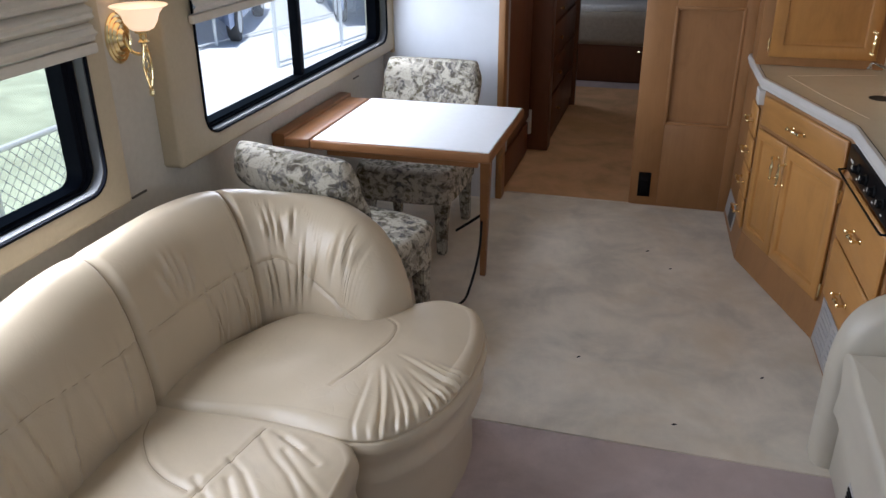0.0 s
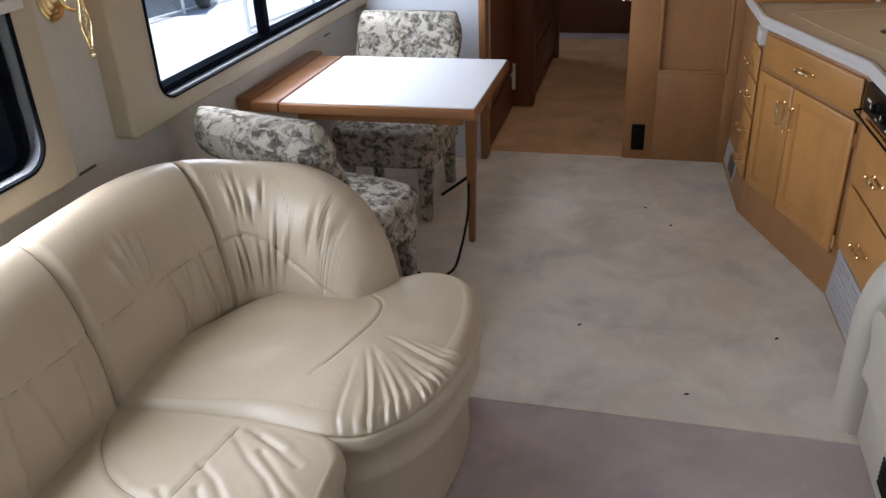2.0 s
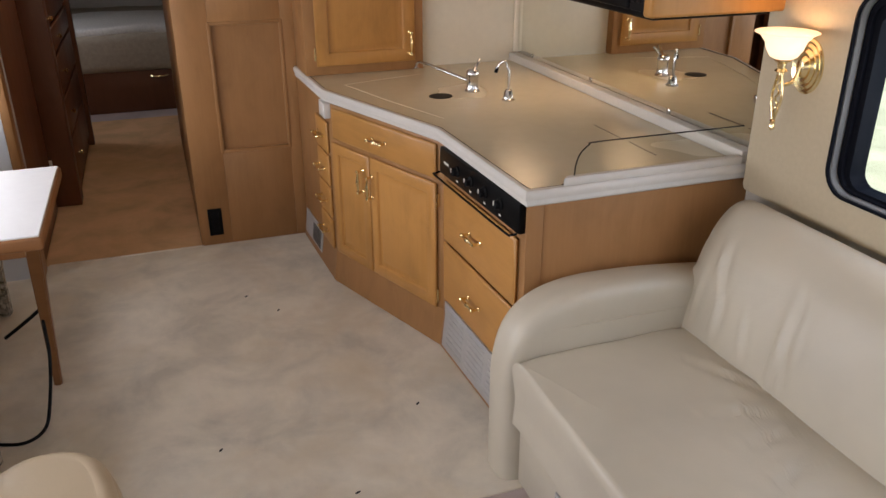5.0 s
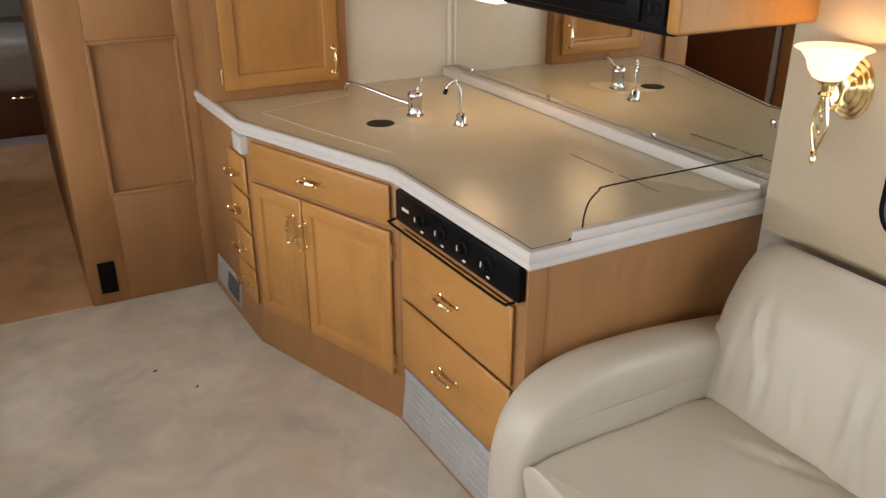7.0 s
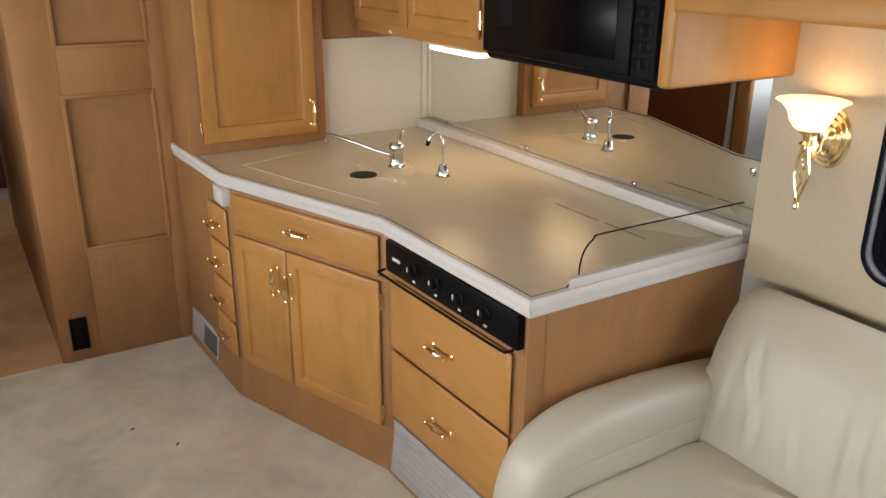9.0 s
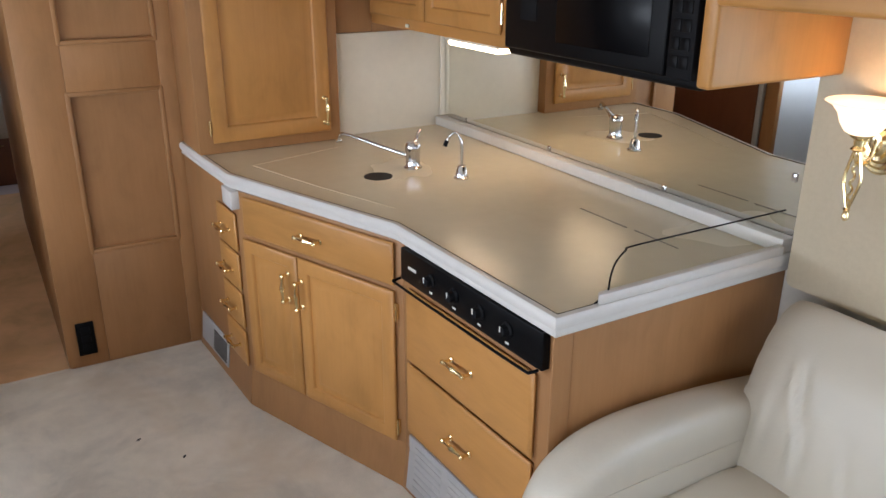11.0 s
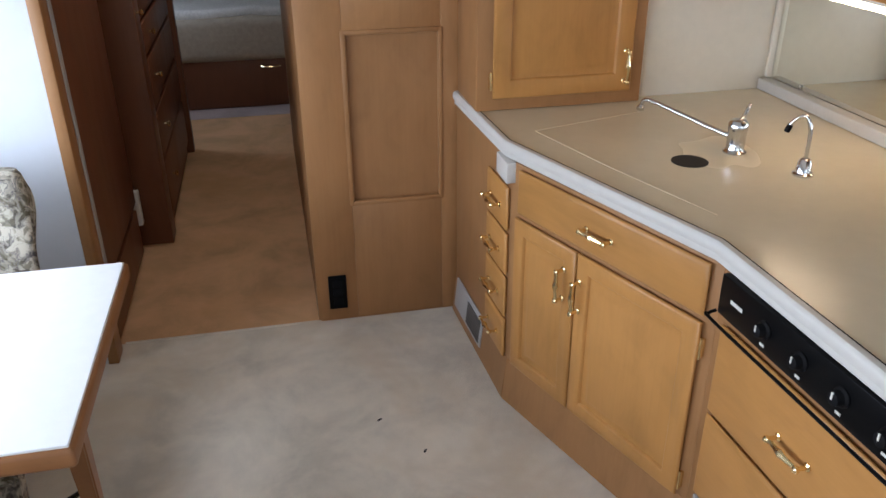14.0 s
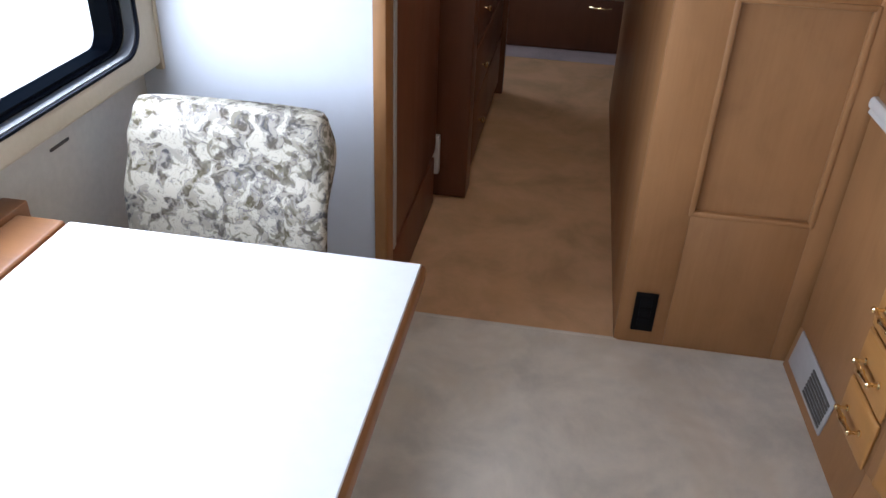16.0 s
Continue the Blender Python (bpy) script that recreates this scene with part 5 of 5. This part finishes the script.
for z, w in ((0.0, 0.014), (0.03, 0.0145), (0.50, 0.021), (TZ - 0.047, 0.024)):
    cx = 0.262 + 0.062 * z / TZ
    cy = 0.06 - 0.26 * (z / TZ) * 0.9
    rows.append([b.verts.new((cx + sx * w, cy + sy * w, z)) for sx, sy in ((-1, -1), (1, -1), (1, 1), (-1, 1))])
for p, q in zip(rows, rows[1:]):
    for k in range(4):
        b.faces.new((p[k], p[(k + 1) % 4], q[(k + 1) % 4], q[k]))
b.faces.new(list(reversed(rows[0])))
b.faces.new(rows[-1])
bmesh.ops.bevel(b, geom=b.edges[:], offset=0.004, segments=2, affect="EDGES")
part("leg", b, EDGEW, tb)
part("leg_bracket", bx(0.300, 0.345, -0.20, -0.165, TZ - 0.105, TZ - 0.046, 0.003), PLATE, tb, "pale metal leg bracket")
part("brace", tube([(0.275, 0.03, 0.35), (0.20, 0.07, 0.28), (0.11, 0.12, 0.20)], 0.007, 8, 4), BLACKP, tb, "black folding brace")
cd = tagged(put("power_cord", tube([(0.435, 3.93, 0.36), (0.447, 3.86, 0.33), (0.452, 3.80, 0.22), (0.435, 3.72, 0.09), (0.41, 3.66, 0.02), (0.34, 3.62, 0.006), (0.22, 3.66, 0.006)], 0.006, 8, 8), BLACKP),
            "black power cord hanging beneath the dinette table", "cable")


def dining_chair(m, label):
    """Upholstered chair: thick seat, rolled curved back and covered legs. It faces local +y."""
    root = thing("dining_chair", m, label, "chair", "chairs at the dinette table")
    o = [(-0.255, -0.20), (-0.262, 0.05), (-0.25, 0.21), (-0.20, 0.27), (0.0, 0.285), (0.20, 0.27), (0.25, 0.21), (0.262, 0.05), (0.255, -0.20), (0.20, -0.24), (0, -0.245), (-0.20, -0.24)]
    part("seat", cushion(o, 0.29, 0.462, 0.018, 0.045, 96, 26, lambda q, v: Vector((0, 0, 0.004 * noise.noise(q * 6)))), FLORAL, root)

    def back(u, v):
        a = u * 2 * math.pi
        z0 = 0.30 + 0.545 * v
        wide = 0.265 + 0.012 * v
        if v > 0.90:
            wide -= 0.016 * ((v - 0.90) / 0.10) ** 2
        roll = min(1.0, max(0.0, (v - 0.66) / 0.22))
        roll = roll * roll * (3 - 2 * roll)
        deep = 0.040 + 0.036 * roll
        c, s = math.cos(a), math.sin(a)
        x = wide * math.copysign(abs(c) ** 0.45, c)
        y = -0.245 - 0.055 * v ** 1.5 - 0.060 * roll + deep * math.copysign(abs(s) ** 0.7, s) + 0.10 * (x / 0.26) ** 2 * 0.35
        z = z0
        return Vector((x, y, z))

    b = grid(back, 72, 40, None, True)
    tops = [v for v in b.verts if v.co.z > 0.844]
    r = bmesh.ops.extrude_edge_only(b, edges=[e for e in b.edges if all(v in set(tops) for v in e.verts)])
    nv = [v for v in r["geom"] if isinstance(v, bmesh.types.BMVert)]
    cy = sum(v.co.y for v in nv) / len(nv)
    for v in nv:
        v.co = Vector((v.co.x * 0.975, cy + (v.co.y - cy) * 0.80, v.co.z + 0.030))
    r = bmesh.ops.extrude_edge_only(b, edges=[e for e in r["geom"] if isinstance(e, bmesh.types.BMEdge)])
    nv = [v for v in r["geom"] if isinstance(v, bmesh.types.BMVert)]
    for v in nv:
        v.co = Vector((v.co.x * 0.965, cy + (v.co.y - cy) * 0.42, v.co.z + 0.020))
    bmesh.ops.holes_fill(b, edges=[e for e in b.edges if len(e.link_faces) == 1], sides=0)
    bmesh.ops.recalc_face_normals(b, faces=b.faces[:])
    part("backrest", b, FLORAL, root)
    for sx in (-1, 1):
        for y0, y1 in ((0.20, 0.225), (-0.24, -0.27)):
            b = bmesh.new()
            rows = []
            for z, w in ((0.0, 0.024), (0.06, 0.026), (0.22, 0.033), (0.32, 0.045)):
                t = z / 0.32
                cx, cyy = sx * (0.205 - 0.005 * t), y1 + (y0 - y1) * t
                rows.append([b.verts.new((cx + a * w, cyy + c * w, z)) for a, c in ((-1, -1), (1, -1), (1, 1), (-1, 1))])
            for p, q in zip(rows, rows[1:]):
                for k in range(4):
                    b.faces.new((p[k], p[(k + 1) % 4], q[(k + 1) % 4], q[k]))
            b.faces.new(list(reversed(rows[0])))
            b.faces.new(rows[-1])
            bmesh.ops.bevel(b, geom=b.edges[:], offset=0.008, segments=2, affect="EDGES")
            part("leg", b, FLORAL, root)
    return root


chair = dining_chair(pose(0.010, 3.360, 0, 0, 0, -15), "cream floral upholstered dining chair behind the sofa")
other = copy_thing(chair, pose(-0.040, 4.40, 0, 0, 0, 180))
tagged(other, "cream floral upholstered dining chair against the pale panel")

# dark specks on the carpet
random.seed(3)
for x, y in ((1.367, 2.999), (1.692, 3.395), (1.20, 4.486), (0.98, 3.36), (1.32, 4.30)):
    tagged(put("carpet_speck", turn([(0.004, 0.0), (0.007, 0.002), (0.003, 0.005)], 7, pose(x, y, 0, 0, 0, random.uniform(0, 90)) @ Matrix.Diagonal((1.6, 0.7, 1, 1))), DARKHOLE),
           "tiny dark crumb on the beige carpet", "crumb")

# ---- outdoors, seen through the side windows ----
GRASS = mottled("sunlit_grass", (0.52, 0.56, 0.38), 0.95, 0.30, 1.6, 0.3)
GRAVEL = mottled("pale_gravel_drive", (0.80, 0.79, 0.77), 0.95, 0.1, 30, 0.3)
GALV = mottled("galvanised_steel", (0.74, 0.75, 0.76), 0.5, 0.06)
BLUEC = mottled("blue_car_paint", (0.26, 0.34, 0.55), 0.3, 0.05)
CARGLASS = mat("car_glass", (0.16, 0.20, 0.26), 0.15)
TYRE = mat("tyre_rubber", (0.06, 0.06, 0.062), 0.85)
GZ = -0.75
structure("ground", bx(-260, 260, -260, 260, GZ - 0.2, GZ, 0), GRASS, "sunlit mown grass", "ground")
structure("road", prism([(-1.6, 4.6), (-1.6, 60), (-46, 60)], GZ - 0.1, GZ + 0.012, 0), GRAVEL, "pale gravel drive beyond the fence", "road")


def fence(a, b, h, label):
    """Chain-link fence: posts, a top rail and a woven wire mesh between them."""
    root = thing("chain_link_fence", pose(a[0], a[1], GZ), label, "fence")
    d = Vector((b[0] - a[0], b[1] - a[1], 0))
    n = max(1, round(d.length / 2.4))
    for k in range(n + 1):
        q = d * k / n
        part("post", tube([q, q + Vector((0, 0, h + 0.05))], 0.03, 10, 1), GALV, root)
    part("top_rail", tube([Vector((0, 0, h)), d + Vector((0, 0, h))], 0.021, 8, 1), GALV, root)
    part("bottom_rail", tube([Vector((0, 0, 0.08)), d + Vector((0, 0, 0.08))], 0.016, 8, 1), GALV, root)
    vs, fs = [], []
    e = d.normalized()
    side = Vector((-e.y, e.x, 0)) * 0.003
    step = 0.085
    x = -h
    while x < d.length:
        for s in (1, -1):
            x0, x1 = (x, x + h) if s > 0 else (x + h, x)
            lo, hi = min(x0, x1), max(x0, x1)
            c0, c1 = max(0, lo), min(d.length, hi)
            if c1 <= c0:
                continue
            z0, z1 = (c0 - x0) / (x1 - x0) * h, (c1 - x0) / (x1 - x0) * h
            p, q = e * c0 + Vector((0, 0, z0)), e * c1 + Vector((0, 0, z1))
            w = Vector((0, 0, 0.0045))
            i = len(vs)
            vs += [p - w, q - w, q + w, p + w]
            fs.append((i, i + 1, i + 2, i + 3))
        x += step
    me = bpy.data.meshes.new("wire_mesh")
    me.from_pydata([tuple(v) for v in vs], [], fs)
    me.materials.append(GALV)
    w = new("wire_mesh", me)
    w.parent = root
    w["kind"] = "stuff"
    return root


fence((-2.6, -0.1), (-2.6, 6.2), 1.08, "galvanised chain-link fence on the grass")
fence((-4.4, 11.3), (-3.9, 15.0), 1.25, "galvanised chain-link gate standing open by the drive")
fence((-6.6, 10.5), (-5.0, 19.0), 1.5, "tall galvanised chain-link fence beside the drive")
car = thing("parked_car", pose(-7.4, 14.2, GZ, 0, 0, 20), "blue parked car beyond the chain-link fence", "car")


def car_shell(u, v):
    y = -2.2 + 4.4 * u
    top = 0.92 + (0.62 * max(0, 1 - ((y - 0.3) / 1.35) ** 4) ** 0.5 if abs(y - 0.3) < 1.35 else 0) - 0.10 * (abs(y) / 2.2) ** 3
    a = v * math.pi
    c, s = math.cos(a), math.sin(a)
    return Vector((0.9 * math.copysign(abs(c) ** 0.4, c), y, 0.32 + (top - 0.32) * abs(s) ** 0.4))


b = grid(car_shell, 44, 28)
bmesh.ops.holes_fill(b, edges=[e for e in b.edges if len(e.link_faces) == 1], sides=0)
bmesh.ops.recalc_face_normals(b, faces=b.faces[:])
part("body", b, BLUEC, car)
for x in (-0.84, 0.84):
    for y in (-1.4, 1.4):
        w = part("wheel", turn([(0.20, -0.09), (0.32, -0.09), (0.34, -0.05), (0.34, 0.05), (0.32, 0.09), (0.20, 0.09)], 24, pose(x, y, 0.34, 0, 90, 0)), TYRE, car)
        part("rim", turn([(0.20, -0.095), (0.10, -0.085), (0.10, 0.085), (0.20, 0.095)], 18, pose(x, y, 0.34, 0, 90, 0)), GALV, w)
part("windscreen", bx(-0.66, 0.66, -1.02, -0.98, 1.0, 1.38, 0.02), CARGLASS, car)
for x in (-0.6, 0.6):
    part("headlight", bx(x - 0.16, x + 0.16, -2.215, -2.15, 0.62, 0.76, 0.02), PLATE, car)
part("grille", bx(-0.38, 0.38, -2.215, -2.15, 0.50, 0.74, 0.01), GREYD, car)
truck = copy_thing(car, pose(-5.2, 17.2, GZ, 0, 0, 32))
tagged(truck, "blue parked car beyond the chain-link gate", "car", "parked cars")
tagged(car, "blue parked car behind the tall chain-link fence", "car", "parked cars")
